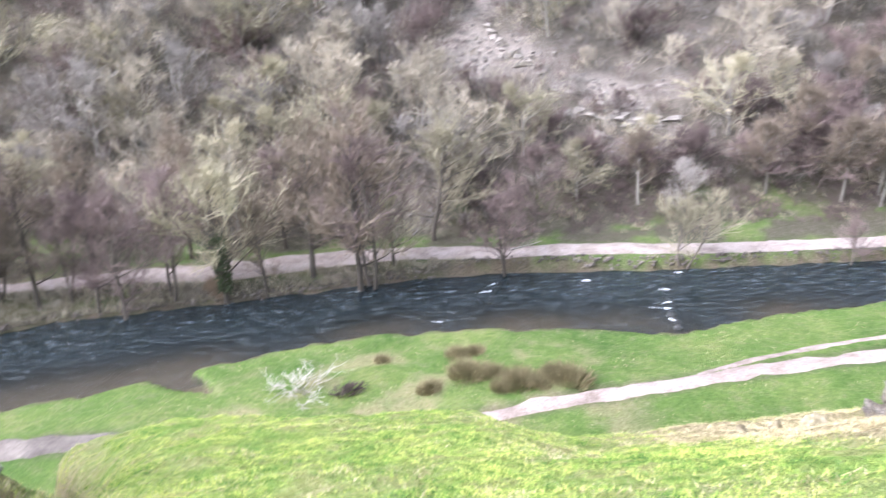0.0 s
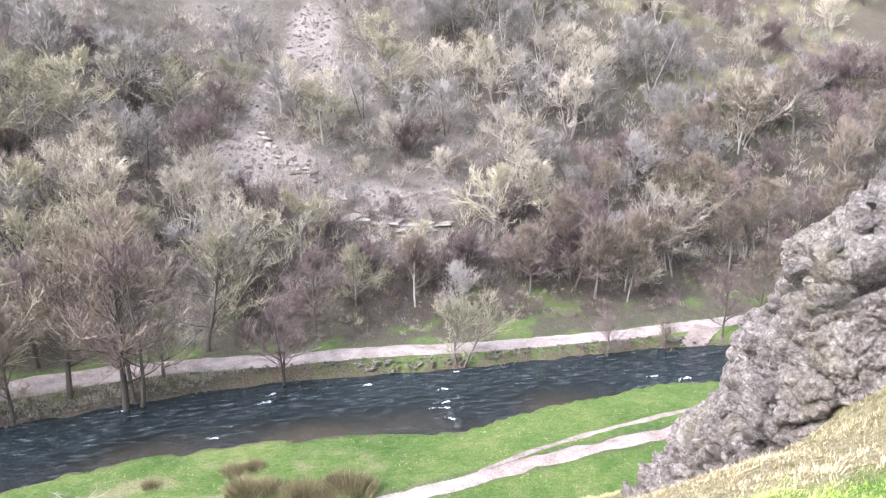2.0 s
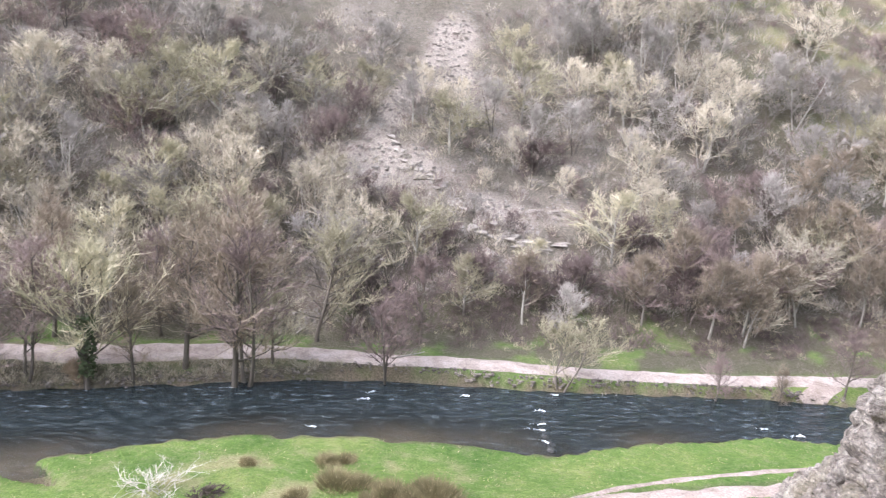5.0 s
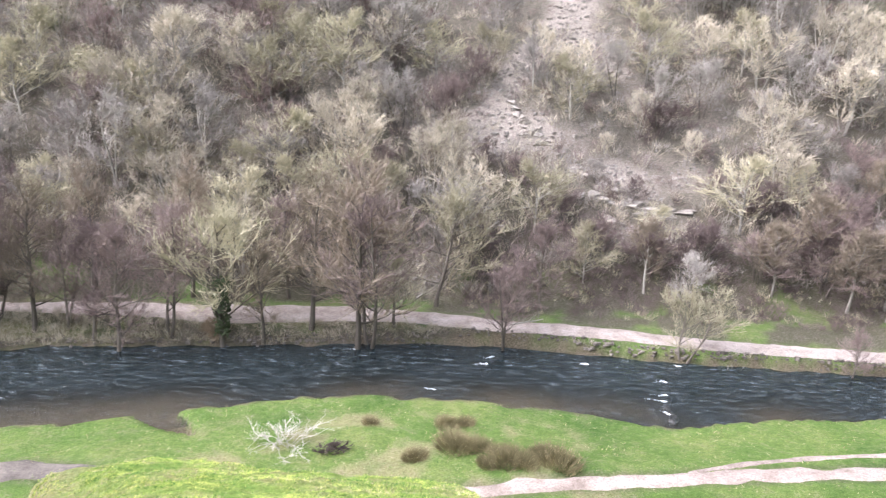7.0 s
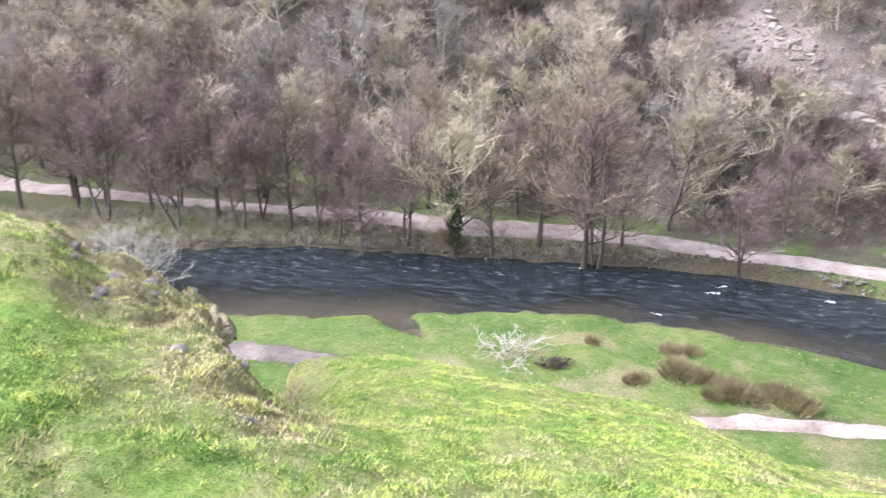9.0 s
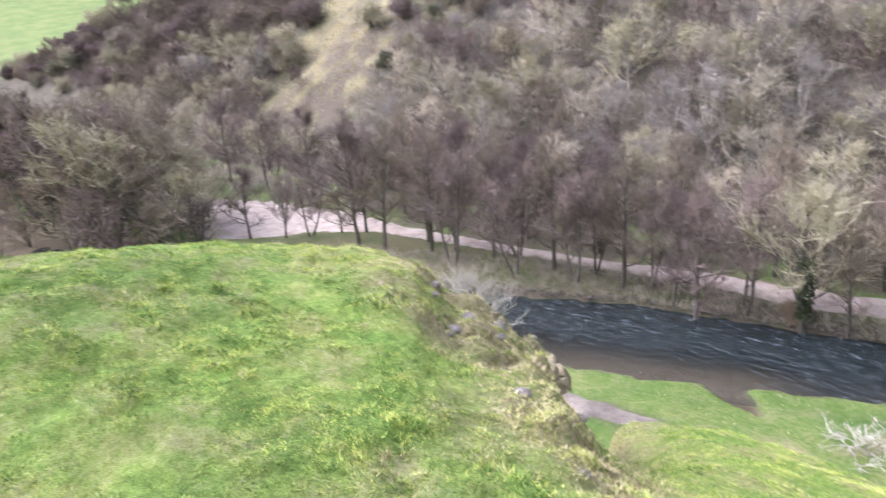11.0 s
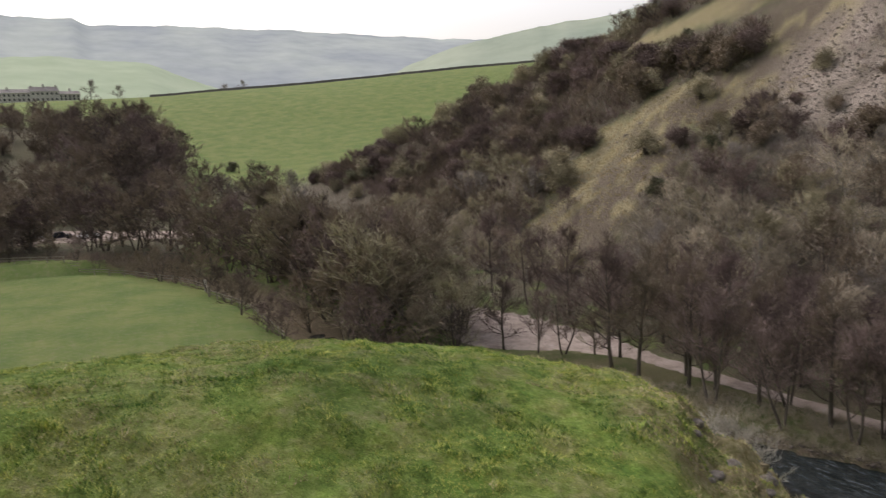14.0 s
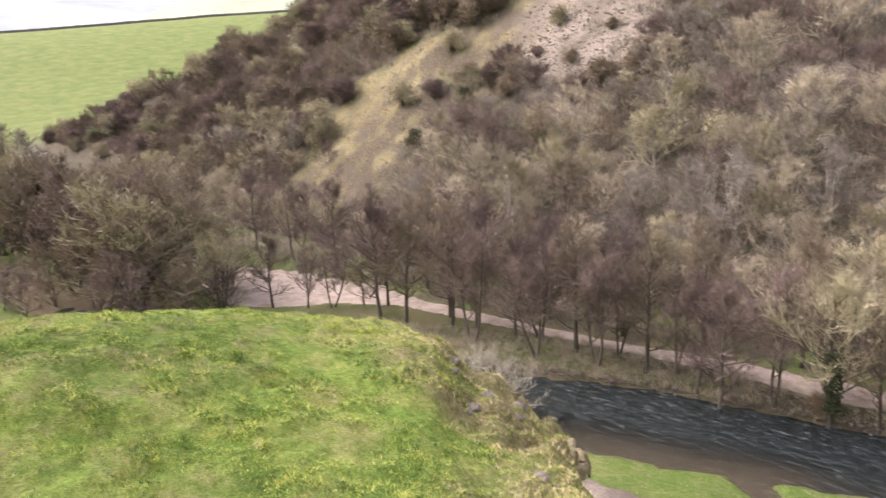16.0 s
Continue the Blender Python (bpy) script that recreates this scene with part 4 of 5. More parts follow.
THICKET = make_tree("thorn_thicket", "dense dull purple thorn thicket on the slope", "bush", "thorn thickets", tree_meshes(66, 3.4, 2.2, 5, 0.12, 0.05, 25, 4, 6, 0.045, 0.6, M_BARK_DARK, M_TWIG_PURPLE, long=0.6))
for x, y, k in ((-19.6, 82.5, 1.2), (-17.2, 82.9, 1.0), (22.4, 86.4, 1.2), (-2.8, 96.2, 0.9), (-25.1, 94.0, 1.2), (-10.5, 96.4, 1.0), (83, 88.2, 1.6), (80, 90, 1.4), (78.3, 98.4, 1.2), (-7.4, 90.5, 1.0), (47.9, 83.2, 1.1), (0.3, 86.0, 0.9), (86, 92, 1.3), (92, 90, 1.5), (70, 86, 1.1), (60, 96, 1.0), (74, 104, 1.2), (-75, 101, 1.1), (-62, 100, 1.1), (-84, 106, 1.2), (-58, 106, 1.2), (14, 71, 1.1), (19, 70, 1.2), (24, 71, 1.2), (29, 70, 1.3), (34, 71, 1.2), (38, 74, 1.4), (43, 72, 1.3), (31, 76, 1.2), (49, 73, 1.3), (11, 74, 0.9), (-21, 84, 0.9)):
    plant(THICKET, x, y, rng.uniform(0, 360), k)
clear([THICKET])
for x, y, k, kind in ((-125, 117, 1.3, 1), (-121, 119, 1.2, 0), (-116, 120, 1.4, 1), (-111, 119, 1.2, 0), (-106, 118, 1.3, 1), (-101, 117, 1.3, 1), (-98, 120, 1.1, 0), (-89, 101, 0.9, 1), (-85, 102, 0.8, 0), (-62, 99, 1.0, 1), (-66, 98, 0.9, 0), (-57, 101, 1.1, 1), (-79, 99, 0.7, 1), (-95, 99, 0.7, 0), (-119, 92, 1.2, 2), (-114, 90, 1.0, 2), (-72, 106, 0.45, 1), (-68, 111, 0.4, 1), (-80, 108, 0.4, 0)):
    plant(ROUNDS[kind], x, y, rng.uniform(0, 360), k, 0, 0.1, "thorn_bush", "slope thorn bushes", "round leafless thorn bush on the open slope")
# rows along both banks of the river below the bend
g_row = random.Random(5)
for (ax, ay, aw), (bx, by, bw) in zip(RIVER, RIVER[1:]):
    if ax > -84 or ay < -30:
        continue
    n = int(math.hypot(bx - ax, by - ay) / 5.0)
    nx, ny = -(by - ay) / math.hypot(bx - ax, by - ay), (bx - ax) / math.hypot(bx - ax, by - ay)
    for i in range(n):
        u = (i + g_row.random()) / n
        for off, low, high in ((-aw - 2.0, 1.0, 1.5), (-aw - 5.5, 1.0, 1.5), (aw + 1.2, 0.45, 0.75)):
            x, y = ax + (bx - ax) * u + nx * off + g_row.uniform(-1, 1), ay + (by - ay) * u + ny * off + g_row.uniform(-1, 1)
            plant(g_row.choice(DARK), x, y, g_row.uniform(0, 360), g_row.uniform(low, high), 0, 0.1, "waterside_tree", "waterside trees", "leafless dark tree along the lower river")
for x, y, k in ((-215, 98, 1.6), (-222, 96, 1.5), (-330, 88, 1.3), (-86, 97, 0.9), (-88, 87, 0.8), (-82, 92, 0.7), (-112, 122, 1.2), (-120, 126, 1.2), (-45, 92, 0.9), (62, 104, 0.7)):
    plant(rng.choice(BUSHES), x, y, rng.uniform(0, 360), k * 1.15)


def brush(name, material, n, place, tall, per, thick, label, category, seed):
    """A great many low twiggy sprigs as one growth over the land."""
    g = np.random.RandomState(seed)
    x, y = place(g, n)
    keep = len(x)
    z = ground_height(x, y)
    h = tall * g.uniform(0.5, 1.2, keep)
    base = np.repeat(np.stack([x, y, z - 0.05], -1), per, 0)
    hh = np.repeat(h, per)
    m = keep * per
    a, out = g.uniform(0, 6.283, m), g.uniform(0.1, 0.9, m)
    start = base + np.stack([np.cos(a), np.sin(a), np.zeros(m)], -1) * (hh * g.uniform(0, 0.45, m))[:, None] + np.stack([0 * hh, 0 * hh, hh * g.uniform(0, 0.6, m) * (out < 0.75)], -1)
    way = np.stack([np.cos(a) * out, np.sin(a) * out, g.uniform(0.5, 1.0, m)], -1) + g.uniform(-0.35, 0.35, (m, 3))
    way /= np.linalg.norm(way, axis=1)[:, None]
    tip = start + way * (hh * g.uniform(0.4, 0.9, m))[:, None]
    side = np.cross(way, g.uniform(-1, 1, (m, 3)))
    side = side / np.linalg.norm(side, axis=1)[:, None] * thick
    v = np.stack([start + side, start - side, tip], 1).reshape(-1, 3)
    ob = new(name, mesh_of(name, v, np.arange(m * 3).reshape(-1, 3), material))
    return tagged(ob, label, category, kind="stuff")


def on_slope(g, n):
    x, y = g.uniform(-110, 95, n), 66.5 + 62 * g.uniform(0, 1, n) ** 1.3
    s, t = openness(x, y)
    ok = (s + np.where(x < -40, 1.2, 0.7) * t < g.uniform(0.3, 1.0, n)) & (y < 104 + 0.3 * np.abs(x)) & ((y > 69.5) | (x < 5))
    return x[ok], y[ok]


def on_spur(g, n):
    x, y = g.uniform(-265, -84, n), g.uniform(74, 165, n)
    z, t = ground_height(x, y), openness(x, y)[1]
    s2, t2 = openness(x * 1.03, y * 1.03)
    ok = (t < 0.2 + 0.2 * g.uniform(0, 1, n) ** 3) & (t2 < 0.3) & (s2 < 0.4) & (y > 74 - (x + 60) * 0.12) & (z < np.minimum(60, 32 + 0.2 * (x + 270))) & ~((x > -108) & (y < 108) & (g.uniform(0, 1, n) < 0.5))
    return x[ok], y[ok]


def on_bank(g, n):
    x, y = g.uniform(-60, 30, n), g.uniform(50, 63, n)
    d, side, half = along(RIVER, x, y)
    d_t, _, half_t = along(TRACK, x, y)
    ok = (side < 0) & (d > half + 0.1) & (d_t > half_t + 0.3) & (d < half + np.where(x < 4, 6, 1.0)) & (g.uniform(0, 1, n) < np.where(x < 4, 1, 0.15))
    return x[ok], y[ok]


def on_toe(g, n):
    x, y = g.uniform(2, 62, n), g.uniform(64.2, 70, n)
    d_t, _, half_t = along(TRACK, x, y)
    ok = (d_t > half_t + 1.0) & (fbm(x, y, 4, 2, 57) > g.uniform(-0.5, 0.4, n) - 0.12 * (y - 67))
    return x[ok], y[ok]


def on_tan(g, n):
    x, y = g.uniform(-130, -65, n), g.uniform(80, 114, n)
    s, t = openness(x, y)
    ok = t > 0.3
    return x[ok], y[ok]


for seed, (mat, n, label) in enumerate(((M_TWIG_GREY, 3000, "grey-brown leafless undergrowth on the slope"), (M_TWIG_TAN, 2600, "pale tan leafless undergrowth on the slope"), (M_TWIG_PURPLE, 2600, "purplish leafless undergrowth on the slope"))):
    brush("undergrowth", mat, n, on_slope, 1.6, 34, 0.024, label, "undergrowth", 70 + seed)
brush("spur_growth", M_TWIG_BROWN, 2600, on_spur, 3.4, 36, 0.055, "dull brown leafless scrub over the spur", "undergrowth", 84)
brush("spur_growth", M_TWIG_PURPLE, 2200, on_spur, 3.0, 36, 0.055, "purplish leafless scrub over the spur", "undergrowth", 85)
brush("bank_growth", M_TWIG_TAN, 5200, on_bank, 0.75, 20, 0.013, "pale dead stems along the river bank", "dead stems", 81)
brush("bank_growth", M_TWIG_OLIVE, 5200, on_bank, 0.5, 16, 0.016, "olive weeds along the river bank", "weeds", 82)
brush("toe_growth", M_TWIG_PURPLE, 1500, on_toe, 0.9, 26, 0.018, "dull brown brambles at the foot of the slope", "undergrowth", 86)
brush("toe_growth", M_TWIG_OLIVE, 600, on_toe, 0.7, 24, 0.016, "olive weeds at the foot of the slope", "weeds", 87)
brush("tussocks", M_STRAW, 2600, on_tan, 0.5, 12, 0.03, "tan tussocks on the open slope", "grass", 83)
clear(ALDERS + ASHES + BROADS + ROUNDS + THORNS + HILL + DARK + BUSHES)

# ---------------------------------------------------------------- rock rib beside the slope
SPINE = [(-31.8, 15.6, 16.9, 0.5), (-33.6, 15.3, 18.0, 0.9), (-35.3, 15.0, 19.0, 1.4), (-37.4, 14.5, 19.9, 1.7), (-38.1, 14.4, 20.4, 1.8), (-38.4, 14.4, 21.2, 1.8), (-40.1, 14.1, 21.9, 2.0), (-40.5, 14.1, 22.9, 2.1), (-42, 14.0, 23.4, 2.2), (-44, 13.9, 23.8, 2.2), (-47.6, 14.0, 24.25, 2.1), (-52, 14.3, 24.7, 2.0), (-60, 14.5, 25.1, 1.9), (-68, 14.5, 25.3, 1.6)]


def build_rock():
    nu, nv = 120, 60
    reach = np.concatenate([[0], np.cumsum([math.dist((a[0] * 0.25, a[2]), (b[0] * 0.25, b[2])) for a, b in zip(SPINE, SPINE[1:])])])
    az, rad, top, half = (np.interp(np.linspace(0, reach[-1], nu), reach, [p[k] for p in SPINE]) for k in range(4))
    a = np.radians(az)
    cx, cy = -rad * np.sin(a), rad * np.cos(a)
    foot = ground_height(cx * (1 - half / rad), cy * (1 - half / rad)) - 0.6
    core = []
    for i in range(nu):
        toward = Vector((-cx[i], -cy[i], 0)).normalized()
        for j in range(nv):
            w = math.pi * j / (nv - 1)
            out, upw = math.cos(w), math.sin(w) ** 0.8
            core.append(Vector((cx[i], cy[i], foot[i])) + toward * (out * half[i] * (1.3 if out < 0 else 1)) + Vector((0, 0, (top[i] - foot[i]) * upw)))
    faces = [(i * nv + j, i * nv + (j + 1) % nv, (i + 1) * nv + (j + 1) % nv, (i + 1) * nv + j) for i in range(nu - 1) for j in range(nv)]
    faces += [tuple(range(nv - 1, -1, -1)), tuple((nu - 1) * nv + j for j in range(nv))]
    # an even skin of small faces over the plain form, which the joints and pits are then cut into
    form = new("rock_form", mesh_of("rock_form", core, faces))
    skin = form.modifiers.new("skin", "REMESH")
    skin.mode, skin.voxel_size = "VOXEL", 0.05
    face = bpy.data.meshes.new_from_object(form.evaluated_get(bpy.context.evaluated_depsgraph_get()))
    bpy.data.objects.remove(form)
    face.name = "rock_face"
    order = np.argsort(az)
    moved = []
    for v in face.vertices:
        p, nrm = v.co.copy(), v.normal.copy()
        bearing, r = math.degrees(math.atan2(-p.x, p.y)), math.hypot(p.x, p.y)
        low, crown, middle = (float(np.interp(bearing, az[order], line[order])) for line in (foot, top, rad))
        high = (p.z - low) / (crown - low)
        q = p + noise.noise_vector(p * 0.9) * 0.35
        flat = Vector((q.x, q.y, q.z * 1.5))
        dist, _ = noise.voronoi(flat * 0.8)
        crack = min((dist[1] - dist[0]) * 6.0, 1.0) ** 0.5
        dist2, cell = noise.voronoi(flat * 2.0 + Vector((5, 1, 2)))
        crack2 = min((dist2[1] - dist2[0]) * 4.0, 1.0) ** 0.5
        dist3, _ = noise.voronoi(flat * 5.0)
        lump = noise.fractal(q * 0.9, 1.0, 2.0, 4)
        # a cleft parts the row of rounded crest blocks from the plainer slab below
        cleft = 0.72 + 0.10 * noise.noise(Vector((bearing * 0.35, 3.0, 0.0)))
        near = r < middle
        crest = 1.0 / (1.0 + math.exp(-(high - cleft) * 40)) if near else 1.0
        groove = math.exp(-(((high - cleft) / 0.03) ** 2)) if near else 0.0
        push = -0.08 + (0.22 + 0.18 * crest) * (crack - 0.9) + 0.13 * (crack2 - 0.8) + 0.09 * noise.noise(cell[0] * 7.7) + 0.08 * (min(1.0, dist3[1] - dist3[0]) - 0.3) + 0.16 * lump
        push += 0.04 * crest - 0.48 * groove + 0.05 * noise.noise(q * 4.0) + 0.04 * noise.noise(q * 9.0)
        moved.append(p + nrm * push)
    face.vertices.foreach_set("co", np.array(moved).ravel())
    face.materials.append(M_ROCK)
    face.update()
    top_ob = tagged(new("rock_outcrop"), "grey lichened limestone outcrop on the grass slope", "rock")
    part("rock_face", face, top_ob)
    # separate blocks that stand proud of the face and the crest
    g = random.Random(17)
    for n in range(40):
        k = g.randrange(10, nu - 4)
        w = g.uniform(0.25, 1.75)
        toward = Vector((-cx[k], -cy[k], 0)).normalized()
        size = g.uniform(0.10, 0.30) * (0.6 if k < 28 else 1)
        p = Vector((cx[k], cy[k], foot[k])) + toward * (math.cos(w) * half[k]) + Vector((0, 0, (top[k] - foot[k]) * math.sin(w) ** 0.8 - 0.3 * size))
        block = part("block", BLOCKS[n % 4], top_ob)
        block.matrix_basis = Matrix.Translation(p) @ Euler((g.uniform(-0.3, 0.3), g.uniform(-0.3, 0.3), g.uniform(0, 6.28))).to_matrix().to_4x4() @ Matrix.Diagonal((size, size * 0.8, size * g.uniform(0.5, 0.8), 1))


def chunk_mesh(seed, material, low=0.55, high=0.9):
    """An angular block with broken faces."""
    g, bm = random.Random(seed), bmesh.new()
    bmesh.ops.create_icosphere(bm, subdivisions=3, radius=1.15)
    cuts = [(Vector((g.gauss(0, 1), g.gauss(0, 1), g.gauss(0, 1))).normalized(), g.uniform(low, high)) for _ in range(13)]
    for v in bm.verts:
        for nrm, d in cuts:
            over = v.co.dot(nrm) - d
            if over > 0:
                v.co -= nrm * over
        v.co *= 1 + 0.05 * noise.fractal(v.co * 3 + cuts[0][0] * 9, 0.9, 2.0, 4)
    me = bpy.data.meshes.new("block")
    bm.to_mesh(me)
    bm.free()
    me.materials.append(material)
    return me


def boulder_mesh(seed, detail=3, material=None, flat=0.7):
    bm = bmesh.new()
    bmesh.ops.create_icosphere(bm, subdivisions=detail, radius=1.0)
    at = Vector((seed * 3.7, seed * 1.3, 0))
    for v in bm.verts:
        q = v.co * 1.1 + at
        dist, _ = noise.voronoi(q * 1.3)
        v.co *= 1 + 0.10 * noise.fractal(q, 1.0, 2.0, 4) + 0.16 * (min((dist[1] - dist[0]) * 4, 1) ** 0.6 - 0.9) + 0.03 * noise.fractal(q * 5, 0.9, 2.0, 3)
        v.co.z *= flat
    me = bpy.data.meshes.new("boulder")
    bm.to_mesh(me)
    bm.free()
    me.materials.append(material or M_ROCK)
    return me


BLOCKS = [chunk_mesh(s, M_ROCK) for s in range(11, 15)]
build_rock()

# ---------------------------------------------------------------- rocks and stones


BOULDERS = [chunk_mesh(s, M_ROCK) for s in range(1, 5)]
MOSSY = [chunk_mesh(s, M_MOSSY, 0.45, 0.85) for s in range(31, 35)]
STONES = [boulder_mesh(s, 2, M_STONE) for s in range(5, 9)]


def put_rock(name, mesh, x, y, size, label, group, sink=0.3, spin=0.0, tall=1.0):
    ob = new(name, mesh)
    ob.matrix_basis = pose(x, y, ground_at(x, y) - sink * size, rng.uniform(-15, 15), rng.uniform(-15, 15), spin) @ Matrix.Diagonal((size, size * 0.85, size * tall, 1))
    return tagged(ob, label, "rock", group)


# bare rock showing through the broken edge of the knoll
for x, y, k in ((-7.3, 10.3, 0.55), (-7.7, 10.9, 0.45), (-6.9, 9.6, 0.5), (-7.0, 10.9, 0.4), (-7.1, 9.0, 0.35), (-6.3, 9.2, 0.4), (-6.0, 8.6, 0.3), (-7.9, 9.7, 0.35), (-6.4, 10.0, 0.45)):
    put_rock("embedded_rock", rng.choice(MOSSY), x, y, k * 0.7, "mossy limestone in the knoll's broken edge", "knoll rocks", 0.75, rng.uniform(0, 360), 0.8)
for _ in range(150):
    x, y = rng.uniform(-9, -3.5), rng.uniform(5, 11.5)
    if y - 2.9 + 0.574 * x > 0.8 and x + 0.675 * y < 0.5 and rng.random() < 0.5:
        put_rock("embedded_rock", rng.choice(STONES), x, y, rng.uniform(0.06, 0.17), "small pale limestone in the knoll's tussocky flank", "knoll rocks", 0.2, rng.uniform(0, 360), 0.8)
# the overhanging nose of the broken edge
for x, y, z, k, flat in ((-7.42, 10.8, 19.25, 0.46, 0.55), (-7.0, 10.3, 19.4, 0.4, 0.5), (-7.3, 10.65, 18.85, 0.4, 0.7)):
    nose = tagged(new("overhanging_rock", rng.choice(MOSSY)), "mossy limestone jutting from the knoll's broken edge", "rock", "knoll rocks")
    nose.matrix_basis = pose(x, y, z, rng.uniform(-8, 8), rng.uniform(-8, 8), rng.uniform(0, 360)) @ Matrix.Diagonal((k, k * 0.85, k * flat, 1))
# loose and bedded rock at the foot of the outcrop
for x, y, k in ((7.1, 13.2, 0.45), (7.6, 12.6, 0.4), (6.7, 13.9, 0.35), (8.0, 11.7, 0.35), (6.2, 14.3, 0.3), (8.7, 9.9, 0.3)):
    put_rock("bedded_rock", rng.choice(MOSSY), x, y, 0.7 * k, "grey limestone bedded in tan grass", "outcrop rocks", 0.3, rng.uniform(0, 360), 0.8)
# pale ledges on the far slope
for x, y, k in ((6.4, 87.0, 0.8), (7.5, 84.4, 1.1), (8.4, 83.2, 1.2), (9.4, 82.4, 1.3), (11.3, 81.8, 1.2), (13.0, 80.3, 1.2), (14.2, 79.6, 1.4), (15.6, 79.0, 1.4), (17.4, 77.9, 1.4), (20.1, 80.5, 1.2), (21.8, 81.0, 1.1), (23.7, 81.2, 1.2), (25.8, 80.4, 1.0), (-20.2, 79.9, 1.0), (-19.0, 78.7, 1.1), (-18.2, 79.4, 0.8), (16.4, 75.4, 1.7), (18.2, 74.9, 1.8), (21.3, 73.7, 1.8), (25.6, 73.4, 1.7), (28.5, 73.2, 1.5), (33, 72.8, 1.6), (36.5, 73.0, 1.5), (-92, 104, 1.0), (-94, 101, 1.1), (-96, 98, 0.9), (3.5, 83.6, 0.7), (1.2, 84.2, 0.8), (-1.4, 83.6, 0.7), (-114, 103, 0.8), (-112.8, 104.2, 0.7), (-115.2, 102.1, 0.6), (-111, 106, 0.6)):
    put_rock("rock_ledge", rng.choice(BOULDERS), x, y, k, "pale limestone ledge on the wooded slope", "slope ledges", 0.45, rng.uniform(-25, 25), 0.55)


def rock_band(line, label):
    """A broken band of limestone: blocks bedded side by side along a line on the slope."""
    band = tagged(new("limestone_band"), label, "rock", "limestone bands")
    k = 0
    for (ax, ay), (bx, by) in zip(line, line[1:]):
        n = max(2, int(math.hypot(bx - ax, by - ay) / 0.75))
        spin = math.degrees(math.atan2(by - ay, bx - ax))
        for i in range(n):
            x, y = ax + (bx - ax) * i / n + rng.uniform(-0.2, 0.2), ay + (by - ay) * i / n + rng.uniform(-0.3, 0.3)
            w = rng.uniform(0.5, 0.85)
            stone = part("block", LEDGES[k % 4], band)
            stone.matrix_basis = pose(x, y, ground_at(x, y) - 0.05, rng.uniform(-8, 8), rng.uniform(-8, 8), spin + rng.uniform(-20, 20)) @ Matrix.Diagonal((w * 1.3, 0.7 * w, w * rng.uniform(0.45, 0.8), 1))
            k += 1


LEDGES = [chunk_mesh(s, M_PALE_STONE, 0.35, 0.75) for s in range(21, 25)]
rock_band([(6.3, 86.5), (7.9, 83.0), (10.0, 82.1), (12.5, 81.6)], "pale limestone band below the scree chute")
rock_band([(13.7, 79.7), (15.8, 78.6), (17.9, 77.5), (20.7, 77.1), (24.8, 76.8)], "broken pale limestone band above the wood")
rock_band([(11.7, 77.2), (15.1, 77.3), (19.0, 76.7), (22.9, 76.4)], "shaded limestone band among the slope trees")


def scatter_stones(name, n, place, low, high, label, seed, material):
    """Many small angular stones in one mesh."""
    g = np.random.RandomState(seed)
    x, y = place(g, n)
    z = ground_height(x, y)
    base = np.array([(-1, -1, -1), (1, -1, -1), (1, 1, -1), (-1, 1, -1), (-1, -1, 1), (1, -1, 1), (1, 1, 1), (-1, 1, 1)]) * 0.5
    quads = np.array([(0, 3, 2, 1), (4, 5, 6, 7), (0, 1, 5, 4), (1, 2, 6, 5), (2, 3, 7, 6), (3, 0, 4, 7)])
    m = len(x)
    size = g.uniform(low, high, m)[:, None, None]
    v = (base[None] * g.uniform(0.5, 1.2, (m, 8, 1)) + g.uniform(-0.15, 0.15, (m, 8, 3))) * size * np.array([1, 1, 0.7])
    a = g.uniform(0, 6.28, m)
    c, s = np.cos(a)[:, None], np.sin(a)[:, None]
    v = np.stack([v[..., 0] * c - v[..., 1] * s, v[..., 0] * s + v[..., 1] * c, v[..., 2]], -1) + np.stack([x, y, z + 0.1 * size[:, 0, 0]], -1)[:, None]
    faces = (quads[None] + 8 * np.arange(m)[:, None, None]).reshape(-1, 4)
    return tagged(new(name, mesh_of(name, v.reshape(-1, 3), faces, material)), label, "stones", kind="stuff")


def on_scree(g, n):
    x, y = g.uniform(-100, 60, n), g.uniform(66, 128, n)
    s, t = openness(x, y)
    ok = s > g.uniform(0.1, 0.8, n)
    return x[ok], y[ok]


def on_river_bank(g, n):
    x, y = g.uniform(-60, 45, n), g.uniform(46, 61, n)
    d, side, half = along(RIVER, x, y)
    ok = (side < 0) & (np.abs(d - half - 0.25) < 0.4)
    return x[ok], y[ok]


scatter_stones("scree_stones", 30000, on_scree, 0.08, 0.42, "pale grey limestone scree on the slope", 91, M_STONE)
scatter_stones("bank_stones", 14000, on_river_bank, 0.08, 0.3, "brown stones along the water's edge", 92, M_MUD)

# ---------------------------------------------------------------- river: low weirs and white water


def weir(line, label):
    """A low sill of stones just under the water."""
    sill = tagged(new("weir"), label, "weir", "weirs")
    k = 0
    for (ax, ay), (bx, by) in zip(line, line[1:]):
        n = max(2, int(math.hypot(bx - ax, by - ay) / 0.55))
        for i in range(n):
            u = i / n
            st = part("stone", STONES[k % 4], sill)
            st.matrix_basis = pose(ax + (bx - ax) * u + rng.uniform(-0.15, 0.15), ay + (by - ay) * u, -0.30 + rng.uniform(-0.08, 0.06), 0, 0, rng.uniform(0, 360)) @ Matrix.Diagonal((0.34, 0.28, 0.26, 1))
            k += 1


